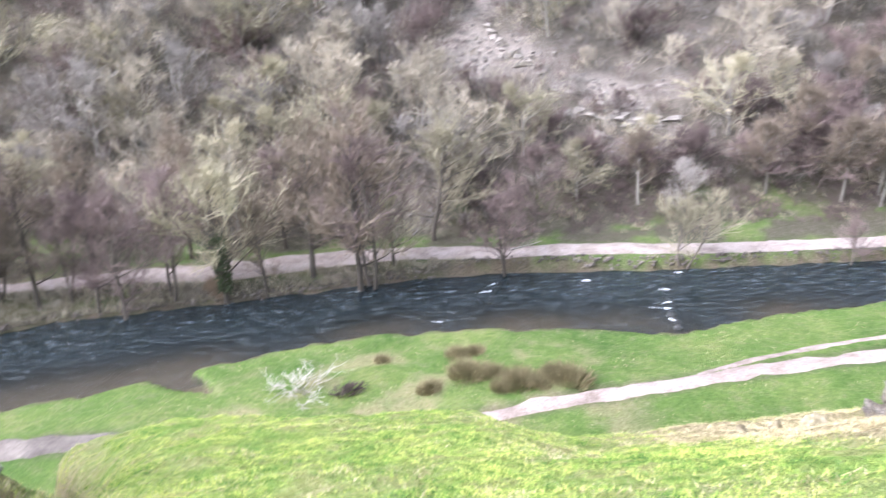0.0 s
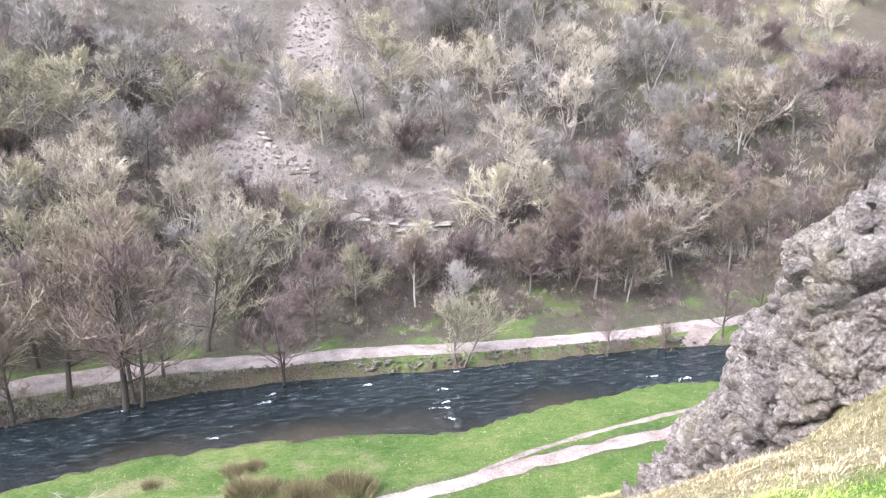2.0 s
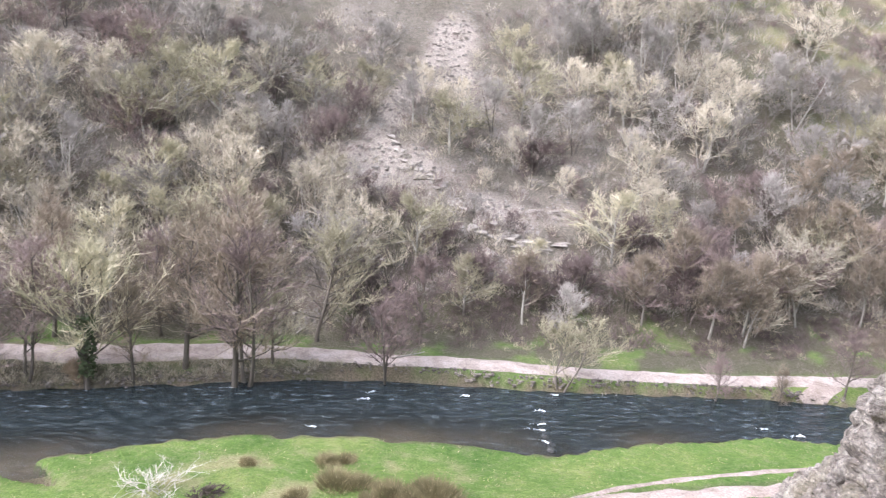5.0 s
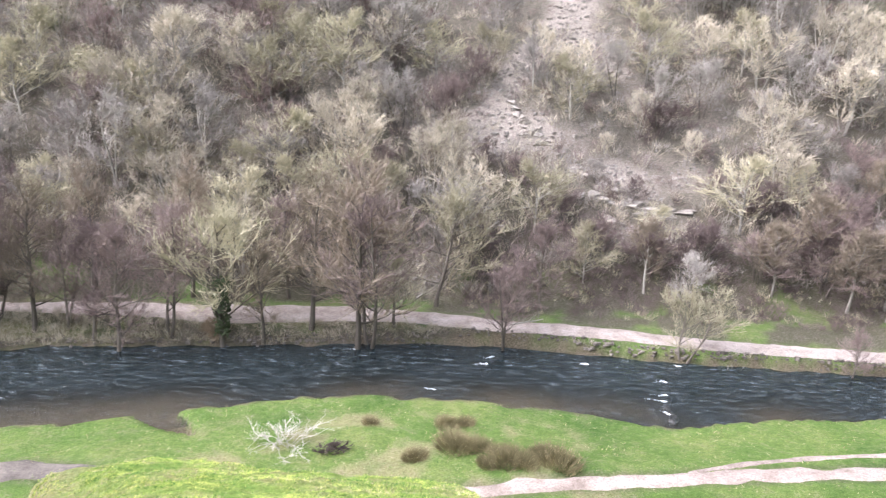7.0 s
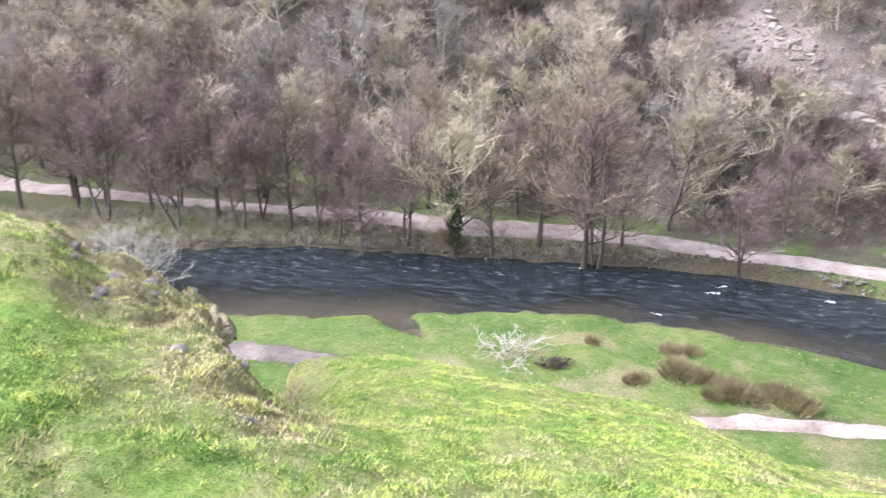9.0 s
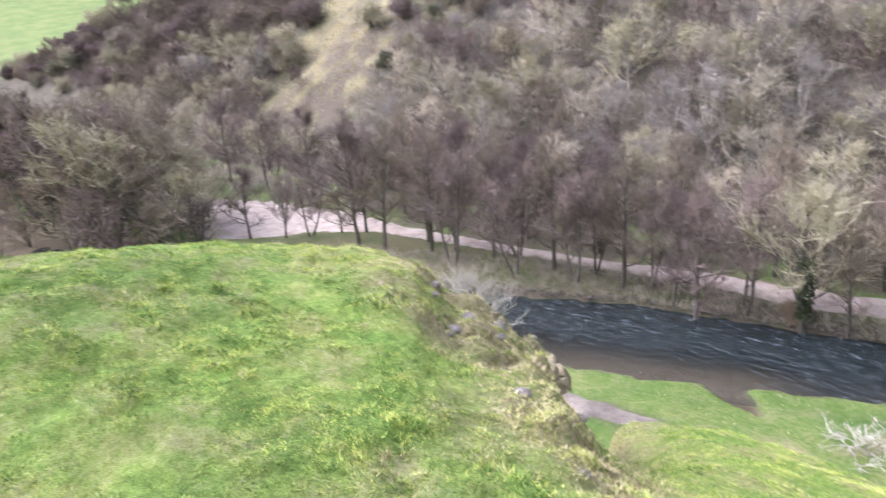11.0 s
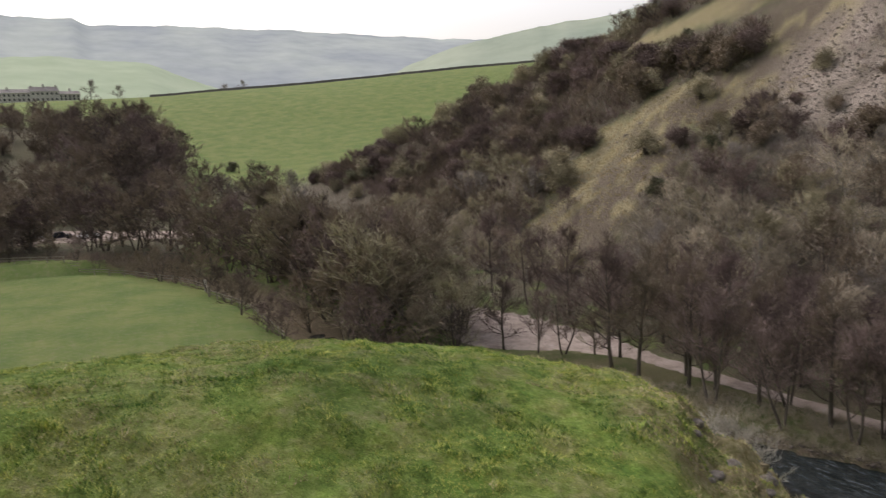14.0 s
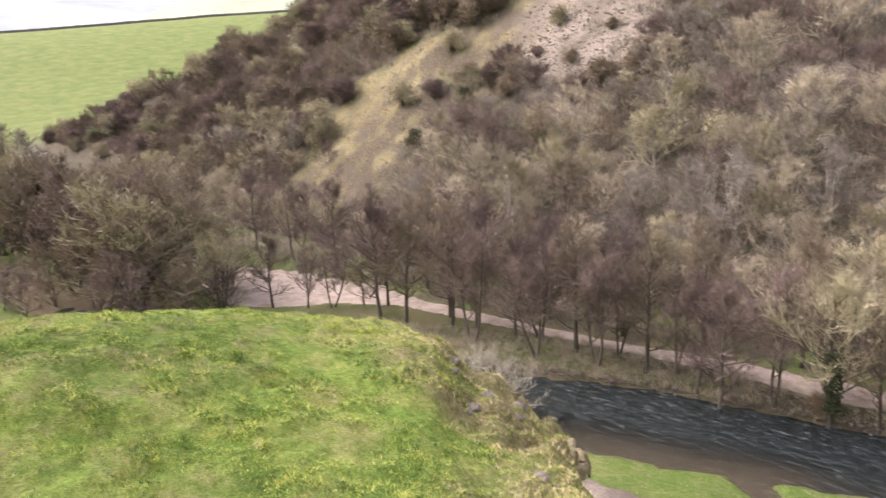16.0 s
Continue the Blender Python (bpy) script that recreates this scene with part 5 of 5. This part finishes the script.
def foam_mesh(seed, length, width):
    """A torn, lumpy streak of broken water."""
    g, v, f = random.Random(seed), [], []
    for _ in range(int(40 * length * width) + 12):
        u, w = g.uniform(0, 1) ** 1.6, g.gauss(0, 0.33)
        x, y = -u * length, w * width * (0.5 + 0.6 * u)
        r = g.uniform(0.02, 0.065) * (1.3 - u)
        first = len(v)
        v += [(x + r * 1.7 * math.cos(t), y + r * math.sin(t), 0.012) for t in (0, 1.05, 2.1, 3.14, 4.2, 5.2)] + [(x, y, 0.012 + r * g.uniform(0.25, 0.7))]
        f += [(first + i, first + (i + 1) % 6, first + 6) for i in range(6)]
    return mesh_of("foam", v, f, M_FOAM, True)


weir([(5.3, 59.0), (4.4, 56.8), (3.6, 54.5)], "low stone sill across the river")
weir([(18.8, 58.5), (17.4, 55.0), (16.6, 51.8), (16.4, 48.8)], "low stone sill with white water below")
for n, (x, y, length, width, spin) in enumerate(((4.4, 57.6, 0.9, 0.25, 35), (3.9, 56.2, 1.2, 0.35, 10), (11.8, 57.2, 0.8, 0.4, 0), (17.3, 54.9, 0.8, 0.35, 5), (16.8, 52.7, 1.3, 0.35, 8), (16.5, 51.7, 1.6, 0.4, -10), (16.3, 49.8, 0.8, 0.3, -45),
                                                  (19.2, 57.9, 0.7, 0.3, 0), (0.0, 51.4, 0.9, 0.3, -10), (37.0, 51.8, 1.6, 0.5, 10), (34.6, 52.8, 1.2, 0.3, 0), (-23.3, 42.6, 0.7, 0.5, 0), (-6.2, 57.4, 1.0, 0.2, 0), (-33, 41.0, 0.8, 0.4, 0))):
    ob = new("white_water", foam_mesh(n, length, width))
    ob.matrix_basis = pose(x, y, 0.0, 0, 0, spin)
    tagged(ob, "small streak of white broken water", "foam", "white water")

# ---------------------------------------------------------------- meadow: rushes, dead wood, log


def tuft_mesh(seed, n, tall, wide, thick, material, name="stems"):
    g, t = random.Random(seed), Limbs()
    for _ in range(n):
        a, r = g.uniform(0, 6.28), wide * g.uniform(0, 1) ** 0.7
        p = Vector((math.cos(a) * r, math.sin(a) * r * 0.7, -0.08))
        d = Vector((math.cos(a) * 0.8 * r / wide + g.uniform(-0.4, 0.4), math.sin(a) * 0.8 * r / wide + g.uniform(-0.4, 0.4), 1))
        t.twig(p, p + d * tall * g.uniform(0.5, 1.1) * (1.1 - 0.5 * r / wide), thick, g)
    return mesh_of(name, t.v, t.f, material)


for n, (x, y, k) in enumerate(((0.9, 45.2, 0.8), (2.0, 45.4, 0.7), (1.3, 42.2, 1.15), (2.6, 42.0, 1.0), (4.4, 40.9, 1.1), (5.4, 40.6, 0.8), (7.3, 41.0, 1.25), (6.6, 41.8, 0.8), (-0.9, 40.7, 0.7), (-3.9, 45.0, 0.55), (3.2, 40.3, 0.6))):
    clump = tagged(new("rush_clump"), "brown clump of rushes in the riverside meadow", "rushes", "rush clumps")
    part("tuft", tuft_mesh(100 + n, 900, 0.9, 1.0, 0.017, M_RUSH), clump)
    part("dead_tuft", tuft_mesh(130 + n, 320, 0.7, 1.15, 0.014, M_STRAW), clump, "pale dead stems")
    clump.matrix_basis = pose(x, y, ground_at(x, y), 0, 0, rng.uniform(0, 360)) @ Matrix.Scale(k * 1.1, 4)

dead = tree_meshes(201, 1.7, 1.7, 4, 0.06, 0.05, 16, 4, 3, 0.022, 0.25, M_DEAD, M_DEAD, long=0.4, crook=0.3)
bush = make_tree("dead_bush", "bleached leafless bush lying in the meadow", "dead bush", "", dead)
bush.matrix_basis = pose(-8.4, 40.9, ground_at(-8.4, 40.9), 0, 0, 0) @ Matrix.Diagonal((1.5, 1.0, 0.62, 1)) @ pose(0, 0, 0, 0, 0, 40)
dark = make_tree("low_bush", "low dark twiggy bush in the meadow", "bush", "", tree_meshes(202, 1.0, 0.8, 3, 0.04, 0.05, 15, 4, 5, 0.05, 0.5, M_BARK_DARK, M_TWIG_DARK, long=0.3))
dark.matrix_basis = pose(-5.8, 40.6, ground_at(-5.8, 40.6), 0, 0, 10) @ Matrix.Diagonal((1.1, 0.8, 0.6, 1))
bush2 = make_tree("bare_bush", "pale leafless bush on the near bank", "bush", "bank bushes", tree_meshes(203, 3.2, 2.6, 4, 0.08, 0.05, 20, 5, 6, 0.024, 0.5, M_BARK_PALE, M_DEAD, long=0.55, crook=0.2))
bush2.matrix_basis = pose(-38.5, 45.0, max(0.2, ground_at(-38.5, 45.0)), 0, 0, 70) @ Matrix.Scale(1.15, 4)
copy_thing(bush2, pose(-35.2, 42.6, max(0.2, ground_at(-35.2, 42.6)), 0, 0, 200))


def log(name, x, y, z, spin, length, radius, label):
    g, l = random.Random(int(x * 10)), Limbs()
    pts = wander(g, Vector((-length / 2, 0, 0)), Vector((1, 0, 0.05)), length, 6, 0.12, 0.0)
    l.limb(pts, taper(radius, radius * 0.5, 7), 7)
    bits = Limbs()
    for i in (2, 3, 4, 5):
        b = wander(g, pts[i], Vector((0.5, g.uniform(-1, 1), g.uniform(0.2, 1))), length * 0.3, 3, 0.3, 0.1)
        bits.limb(b, taper(radius * 0.4, 0.015, 4), 4)
    top = tagged(new(name), label, "log")
    part("log", mesh_of("log", l.v, l.f, M_BARK_PALE, True), top)
    part("branches", mesh_of("branches", bits.v, bits.f, M_BARK_PALE), top)
    top.matrix_basis = pose(x, y, z + radius * 0.6, 0, 0, spin)


log("fallen_branch", 23.2, 58.0, ground_at(23.2, 58.0), 35, 3.6, 0.10, "bare fallen branch on the far bank")
log("fallen_branch", 7.2, 60.6, ground_at(7.2, 60.6) + 0.5, 5, 2.8, 0.08, "leaning broken branch beside the track")
log("fallen_log", -38.2, 62.3, ground_at(-38.2, 62.3), 10, 1.8, 0.3, "dark log lying beside the track")
log("fallen_log", -1.5, 66.5, ground_at(-1.5, 66.5), 70, 3.0, 0.12, "pale fallen branch below the scree")


# ---------------------------------------------------------------- grass close by


def blades(name, n, place, tall, thick, material, label, seed, per=5, spread=0.035):
    g = np.random.RandomState(seed)
    x, y = place(g, n)
    m = len(x) * per
    x, y = np.repeat(x, per) + g.normal(0, spread, m), np.repeat(y, per) + g.normal(0, spread, m)
    z = ground_height(x, y) - 0.01
    h = np.repeat(tall * g.uniform(0.5, 1.3, m // per), per) * g.uniform(0.5, 1.1, m) * (1 + 0.9 * step(0.0, 0.6, fbm(x, y, 0.6, 2, 62)))
    a = g.uniform(0, 6.28, m)
    lean = g.uniform(0.3, 1.5, m)
    p = np.stack([x, y, z], -1)
    tip = p + np.stack([np.cos(a) * lean * h, np.sin(a) * lean * h - 0.15 * h, h], -1)
    b = a + 1.57 + g.uniform(-0.6, 0.6, m)
    side = np.stack([np.cos(b), np.sin(b), 0 * b], -1) * thick
    v = np.stack([p + side, p - side, tip], 1).reshape(-1, 3)
    return tagged(new(name, mesh_of(name, v, np.arange(3 * m).reshape(-1, 3), material)), label, "grass", kind="stuff")


def near_grass(g, n):
    a, r = np.radians(g.uniform(-58, 104, n)), 3.5 + 14.5 * g.uniform(0, 1, n) ** 0.7
    x, y = -r * np.sin(a), r * np.cos(a)
    rock = step(8.2, 9.4, np.hypot(x, y)) * step(18, 16.5, np.hypot(x, y)) * step(3.5, 5.5, x) * step(1, 3, y)
    ok = (fbm(x, y, 1.2, 2, 61) > g.uniform(-0.7, 0.5, n)) & (rock < g.uniform(0.1, 1.0, n))
    return x[ok], y[ok]


def tuft_spots(g, n):
    x, y = near_grass(g, n)
    ok = fbm(x, y, 1.7, 2, 65) > g.uniform(-0.5, 0.5, len(x))
    return x[ok], y[ok]


def dry_grass(g, n):
    a, r = np.radians(g.uniform(-58, 104, n)), 4 + 15 * g.uniform(0, 1, n) ** 0.7
    x, y = -r * np.sin(a), r * np.cos(a)
    rock = step(7.6, 9.8, np.hypot(x, y)) * step(3.0, 5.5, x) * step(1, 3, y)
    flank = 0.85 * step(-0.3, 1.2, y - 2.9 + 0.574 * x) * step(-2.0, -4.0, x) * step(2.2, 0.8, x + 0.675 * y)
    ok = (rock + flank + 0.25 * (fbm(x, y, 2.5, 3, 41) > 0.1)) > g.uniform(0.1, 1, n)
    return x[ok], y[ok]


blades("grass_blades", 95000, near_grass, 0.038, 0.006, M_BLADE, "short cropped green grass on the hillside", 95, 11, 0.05)
blades("grass_tufts", 7000, tuft_spots, 0.05, 0.005, M_TUFT, "darker green tufts in the cropped grass", 94, 22, 0.07)
blades("dry_grass", 60000, dry_grass, 0.055, 0.006, M_STRAW, "tan dry grass on the hillside", 96, 8, 0.05)


def meadow_grass(g, n):
    x, y = g.uniform(-22, 40, n), g.uniform(36, 51, n)
    d, side, half = along(RIVER, x, y)
    d_f, _, half_f = along(FOOTPATH, x, y)
    ok = (side > 0) & (d > half + 0.3) & (d_f > half_f + 0.2) & (fbm(x, y, 3, 2, 64) > g.uniform(-0.5, 0.7, n))
    return x[ok], y[ok]


blades("meadow_tufts", 6000, meadow_grass, 0.11, 0.014, M_TUFT, "green tufts in the riverside meadow", 97, 4)
blades("meadow_straw", 3000, meadow_grass, 0.12, 0.012, M_STRAW, "pale dead tufts in the riverside meadow", 98, 4)

# ---------------------------------------------------------------- down the valley: gate, cars, hotel, wall, hills


def box(bm, x0, y0, z0, x1, y1, z1, bevel=0.0):
    made = bmesh.ops.create_cube(bm, size=1.0, matrix=Matrix.Translation(((x0 + x1) / 2, (y0 + y1) / 2, (z0 + z1) / 2)) @ Matrix.Diagonal((x1 - x0, y1 - y0, z1 - z0, 1)))
    if bevel:
        edges = {e for v in made["verts"] for e in v.link_edges}
        bmesh.ops.bevel(bm, geom=list(edges), offset=bevel, segments=2, affect="EDGES")


def box_mesh(name, size, material, bevel=0.0):
    bm = bmesh.new()
    box(bm, -size[0] / 2, -size[1] / 2, 0, size[0] / 2, size[1] / 2, size[2], bevel)
    me = bpy.data.meshes.new(name)
    bm.to_mesh(me)
    bm.free()
    me.materials.append(material)
    return me


def put(ob, x, y, z, spin=0.0):
    ob.matrix_basis = pose(x, y, z, 0, 0, spin)
    return ob


M_WOOD = stone_like("weathered_wood", (0.22, 0.20, 0.17), (0.32, 0.29, 0.25), (0.44, 0.41, 0.36), 0.4, 0.85, 0.3)
M_RENDER = stone_like("pale_wall", (0.50, 0.48, 0.44), (0.58, 0.56, 0.52), (0.66, 0.64, 0.60), 3.0, 0.9, 0.1)
M_SLATE = stone_like("slate_roof", (0.12, 0.11, 0.11), (0.17, 0.16, 0.16), (0.23, 0.21, 0.21), 2.0, 0.7, 0.2)
M_WINDOW = stone_like("dark_pane", (0.03, 0.035, 0.04), (0.04, 0.045, 0.05), (0.06, 0.065, 0.07), 2.0, 0.15, 0.0)
M_TYRE = stone_like("tyre", (0.02, 0.02, 0.02), (0.03, 0.03, 0.03), (0.04, 0.04, 0.04), 0.5, 0.9, 0.1)
PAINTS = [stone_like(n, c, c, c, 2.0, 0.25, 0.0, 0.02) for n, c in (("white_paint", (0.75, 0.75, 0.75)), ("silver_paint", (0.45, 0.46, 0.48)), ("dark_paint", (0.04, 0.045, 0.06)), ("red_paint", (0.35, 0.04, 0.04)))]

# field gate and the fence beside it
gate = tagged(new("field_gate"), "weathered five-bar gate at the meadow's edge", "gate")
for k in range(5):
    put(part("rail", box_mesh("rail", (3.4, 0.05, 0.10), M_WOOD, 0.01), gate), 0, 0, 0.2 + 0.23 * k)
for x in (-1.7, 1.7, 0):
    put(part("stile", box_mesh("stile", (0.09, 0.06, 1.25), M_WOOD, 0.01), gate), x, 0.055, 0.05)
put(gate, -119.5, 26.8, ground_at(-119.5, 26.8), -8)
for x, y, h in ((-121.6, 27.1, 1.9), (-117.4, 26.6, 1.5)):
    put(tagged(new("gate_post", box_mesh("gate_post", (0.35 if h > 1.6 else 0.22, 0.3, h), M_RENDER if h > 1.6 else M_WOOD, 0.03)), "stout gate post beside the meadow gate", "post", "gate posts"), x, y, ground_at(x, y) - 0.1)
FENCE = [(-117, 26.6), (-110, 28.0), (-103, 29.0), (-96, 28.6), (-88, 28.2)]
FENCE_LEFT = [(-122, 27.2), (-133, 24.5), (-143, 18.5), (-151, 10), (-157, 0), (-160, -12), (-160, -26)]
for line in (FENCE, FENCE_LEFT):
    fence = tagged(new("fence"), "weathered post and rail fence round the meadow", "fence", "meadow fences")
    for (ax, ay), (bx, by) in zip(line, line[1:]):
        n = max(1, round(math.hypot(bx - ax, by - ay) / 2.6))
        spin = math.degrees(math.atan2(by - ay, bx - ax))
        for i in range(n):
            x, y = ax + (bx - ax) * i / n, ay + (by - ay) * i / n
            x2, y2 = ax + (bx - ax) * (i + 1) / n, ay + (by - ay) * (i + 1) / n
            put(part("post", box_mesh("post", (0.12, 0.12, 1.35), M_WOOD, 0.01), fence), x, y, ground_at(x, y) - 0.15, spin)
            for h in (0.55, 1.0):
                put(part("rail", box_mesh("rail", (math.hypot(x2 - x, y2 - y), 0.04, 0.09), M_WOOD), fence), (x + x2) / 2, (y + y2) / 2, (ground_at(x, y) + ground_at(x2, y2)) / 2 + h, spin)


def car(paint, label):
    top = tagged(new("car"), label, "car", "parked cars")
    bm = bmesh.new()
    box(bm, -2.1, -0.88, 0.30, 2.1, 0.88, 0.92, 0.14)
    part_bm("body", bm, paint, top)
    bm = bmesh.new()
    made = bmesh.ops.create_cube(bm, size=1.0, matrix=Matrix.Translation((-0.2, 0, 1.18)) @ Matrix.Diagonal((2.5, 1.55, 0.62, 1)))
    for v in made["verts"]:
        if v.co.z > 1.2:
            v.co.x = -0.25 + (v.co.x + 0.2) * 0.66
            v.co.y *= 0.86
    bmesh.ops.bevel(bm, geom=bm.edges[:], offset=0.07, segments=2, affect="EDGES")
    part_bm("cabin", bm, M_WINDOW, top, "dark glazed cabin")
    roof = part("roof", box_mesh("roof", (1.5, 1.25, 0.05), paint, 0.02), top)
    put(roof, -0.25, 0, 1.47)
    wheel = bmesh.new()
    bmesh.ops.create_cone(wheel, cap_ends=True, segments=16, radius1=0.32, radius2=0.32, depth=0.2, matrix=pose(0, 0, 0, 90, 0, 0))
    me = bpy.data.meshes.new("wheel")
    wheel.to_mesh(me)
    wheel.free()
    me.materials.append(M_TYRE)
    for x in (-1.3, 1.3):
        for y in (-0.82, 0.82):
            put(part("wheel", me, top), x, y, 0.32)
    return top


for n, (x, y, spin, k) in enumerate(((-203, -6.5, 80, 0), (-201, -3.0, 80, 2), (-184.5, -12, 75, 1), (-199, 2.2, 85, 0), (-186, 8.5, 95, 1), (-183, 12, 95, 2), (-180, 17, 100, 0), (-188, 1.5, 90, 3), (-191, -16, 80, 0))):
    put(car(PAINTS[k], ("white", "silver", "dark", "red")[k] + " car standing in the gravel car park"), x, y, ground_at(x, y) + 0.1, spin)


def hotel():
    top = tagged(new("country_hotel"), "long pale two-storey hotel with slate roofs", "building")
    for n, (y0, y1, h, roof_h) in enumerate(((-27, -6, 6.2, 3.0), (-6, 12, 7.2, 3.6), (12, 26, 5.2, 2.4))):
        bm = bmesh.new()
        box(bm, -6, y0, -3, 6, y1 - 0.02, h)
        wall = part_bm("wall", bm, M_RENDER, top)
        bm = bmesh.new()
        vs = [bm.verts.new(c) for c in ((-6.5, y0 - 0.3, h), (6.5, y0 - 0.3, h), (6.5, y1 + 0.3, h), (-6.5, y1 + 0.3, h), (0, y0 + (2 if n == 0 else -0.3), h + roof_h), (0, y1 + 0.3, h + roof_h))]
        for face in ((0, 1, 4), (1, 2, 5, 4), (2, 3, 5), (3, 0, 4, 5), (3, 2, 1, 0)):
            bm.faces.new([vs[i] for i in face])
        part_bm("roof", bm, M_SLATE, top)
        pane = box_mesh("window", (0.25, 1.3, 1.5), M_WINDOW)
        count = int((y1 - y0) / 2.7)
        for s in range(2):
            for i in range(count):
                put(part("window", pane, top), 6.02, y0 + (i + 0.5) * (y1 - y0) / count, 0.9 + s * (h - 3.2))
    chimney = box_mesh("chimney", (1.0, 1.4, 2.4), M_RENDER, 0.05)
    for y, z in ((-5, 9.0), (3, 10.2), (11, 9.4), (20, 7.0), (-20, 8.0)):
        put(part("chimney", chimney, top), 0.5, y, z)
    return top


put(hotel(), -640, 38, ground_at(-640, 38) + 0.8, 3)
put(tagged(new("cottage", box_mesh("cottage", (8, 9, 5.5), M_RENDER, 0.05)), "small pale outbuilding near the hotel", "building"), -600, -2, ground_at(-600, -2) - 0.3, 10)


def field_wall():
    """The dry stone wall along the crest of the far field."""
    v, f = [], []
    az = np.linspace(50, 80, 160)
    for n, a in enumerate(az):
        d = 598 + 6 * math.sin(a * 0.9)
        x, y = -d * math.sin(math.radians(a)), d * math.cos(math.radians(a))
        z = ground_at(x, y)
        nx, ny = x / d * 0.35, y / d * 0.35
        t = 1.6 + 0.15 * rng.uniform(-1, 1)
        v += [(x - nx, y - ny, z - 0.5), (x - nx * 0.7, y - ny * 0.7, z + t), (x + nx * 0.7, y + ny * 0.7, z + t), (x + nx, y + ny, z - 0.5)]
        if n:
            b = 4 * n
            f += [(b - 4 + i, b + i, b + i + 1, b - 3 + i) for i in range(3)]
    return tagged(new("field_wall", mesh_of("field_wall", v, f, M_SLATE)), "dark dry stone wall along the green field", "wall")


field_wall()


def painted_haze(name, low, high, glow, strength):
    """Distant land: pale, with soft patches, and the mist put in as colour and glow."""
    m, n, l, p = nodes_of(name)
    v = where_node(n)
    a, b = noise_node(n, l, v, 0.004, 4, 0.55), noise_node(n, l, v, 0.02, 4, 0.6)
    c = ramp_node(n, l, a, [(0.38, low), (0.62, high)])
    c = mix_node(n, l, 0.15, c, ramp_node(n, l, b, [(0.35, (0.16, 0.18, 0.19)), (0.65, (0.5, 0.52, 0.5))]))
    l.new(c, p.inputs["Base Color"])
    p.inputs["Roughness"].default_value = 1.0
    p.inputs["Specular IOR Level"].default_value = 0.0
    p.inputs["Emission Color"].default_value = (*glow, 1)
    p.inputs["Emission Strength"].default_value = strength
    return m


def distant_hill(name, az0, az1, skyline, d0, d1, material, label, seed, rough=0.02):
    az = np.linspace(az0, az1, 150)
    u = np.linspace(0, 1, 14)
    el = np.interp(az, [s[0] for s in skyline], [s[1] for s in skyline])
    el = el + 0.10 * fbm(az, az * 0, 3.0, 3, seed) + rough * 2 * fbm(az, az * 0, 0.5, 2, seed + 3)
    A, U = np.meshgrid(np.radians(az), u)
    d = d0 + (d1 - d0) * U
    top = 26 + d1 * np.tan(np.radians(el))[None]
    z = 10 + (top - 10) * U**0.85
    idx = np.arange(A.size).reshape(A.shape)
    f = np.stack([idx[:-1, :-1], idx[:-1, 1:], idx[1:, 1:], idx[1:, :-1]], -1).reshape(-1, 4)
    ob = new(name, mesh_of(name, np.stack([-d * np.sin(A), d * np.cos(A), z], -1).reshape(-1, 3), f, material, True))
    return tagged(ob, label, "hills", kind="structure")


# the mist is in these materials: paler colours and a bluish emission
M_FAR = painted_haze("far_hill_haze", (0.22, 0.25, 0.26), (0.34, 0.38, 0.34), (0.56, 0.62, 0.76), 0.23)
M_RIDGE = painted_haze("ridge_haze", (0.22, 0.27, 0.20), (0.30, 0.34, 0.25), (0.55, 0.65, 0.68), 0.13)
M_FIELDS = painted_haze("hazy_fields", (0.26, 0.33, 0.20), (0.36, 0.42, 0.28), (0.58, 0.68, 0.68), 0.18)
distant_hill("backdrop_far", 56, 118, [(56, 5.4), (60, 5.6), (64.5, 6.0), (71.6, 6.5), (78, 6.8), (83.5, 6.8), (84.2, 7.2), (89, 7.3), (89.6, 6.9), (94, 6.3), (118, 5.0)], 1300, 2300, M_FAR, "wooded hills in painted mist closing the valley", 3)
distant_hill("backdrop_ridge", 30, 66, [(30, 9.5), (40, 8.0), (45.4, 7.2), (48.2, 6.7), (53.1, 6.2), (59.3, 5.0), (62.6, 3.8), (66, 2.0)], 800, 1200, M_RIDGE, "green ridge in painted mist beyond the field", 7)
distant_hill("backdrop_fields", 74, 118, [(74, 2.0), (77, 3.2), (80, 4.4), (86, 4.9), (92, 4.6), (98, 4.2), (118, 4.0)], 760, 1250, M_FIELDS, "pale green fields in painted mist beyond the hotel", 9)
# trees about the hotel and on the crest
CREST = make_tree("crest_tree", "leafless tree seen against the mist", "tree", "crest trees", tree_meshes(301, 11, 4.4, 1, 0.25, 0.15, 14, 4, 5, 0.12, 0.6, M_BARK_DARK, M_TWIG_GREY, long=1.4))
for a, d, k in ((53.4, 262, 1.15), (52.4, 255, 1.2), (51.0, 250, 1.0), (57.8, 300, 0.75), (71, 196, 0.95), (76, 205, 0.9), (90.5, 600, 1.2), (92, 590, 1.3), (94, 580, 1.2), (89.8, 640, 1.0), (83.6, 620, 1.2), (82, 640, 1.0), (74, 640, 0.8), (86, 668, 1.3), (96, 560, 1.4), (75, 690, 1.2)):
    x, y = -d * math.sin(math.radians(a)), d * math.cos(math.radians(a))
    plant(CREST, x, y, rng.uniform(0, 360), k)
clear([CREST])
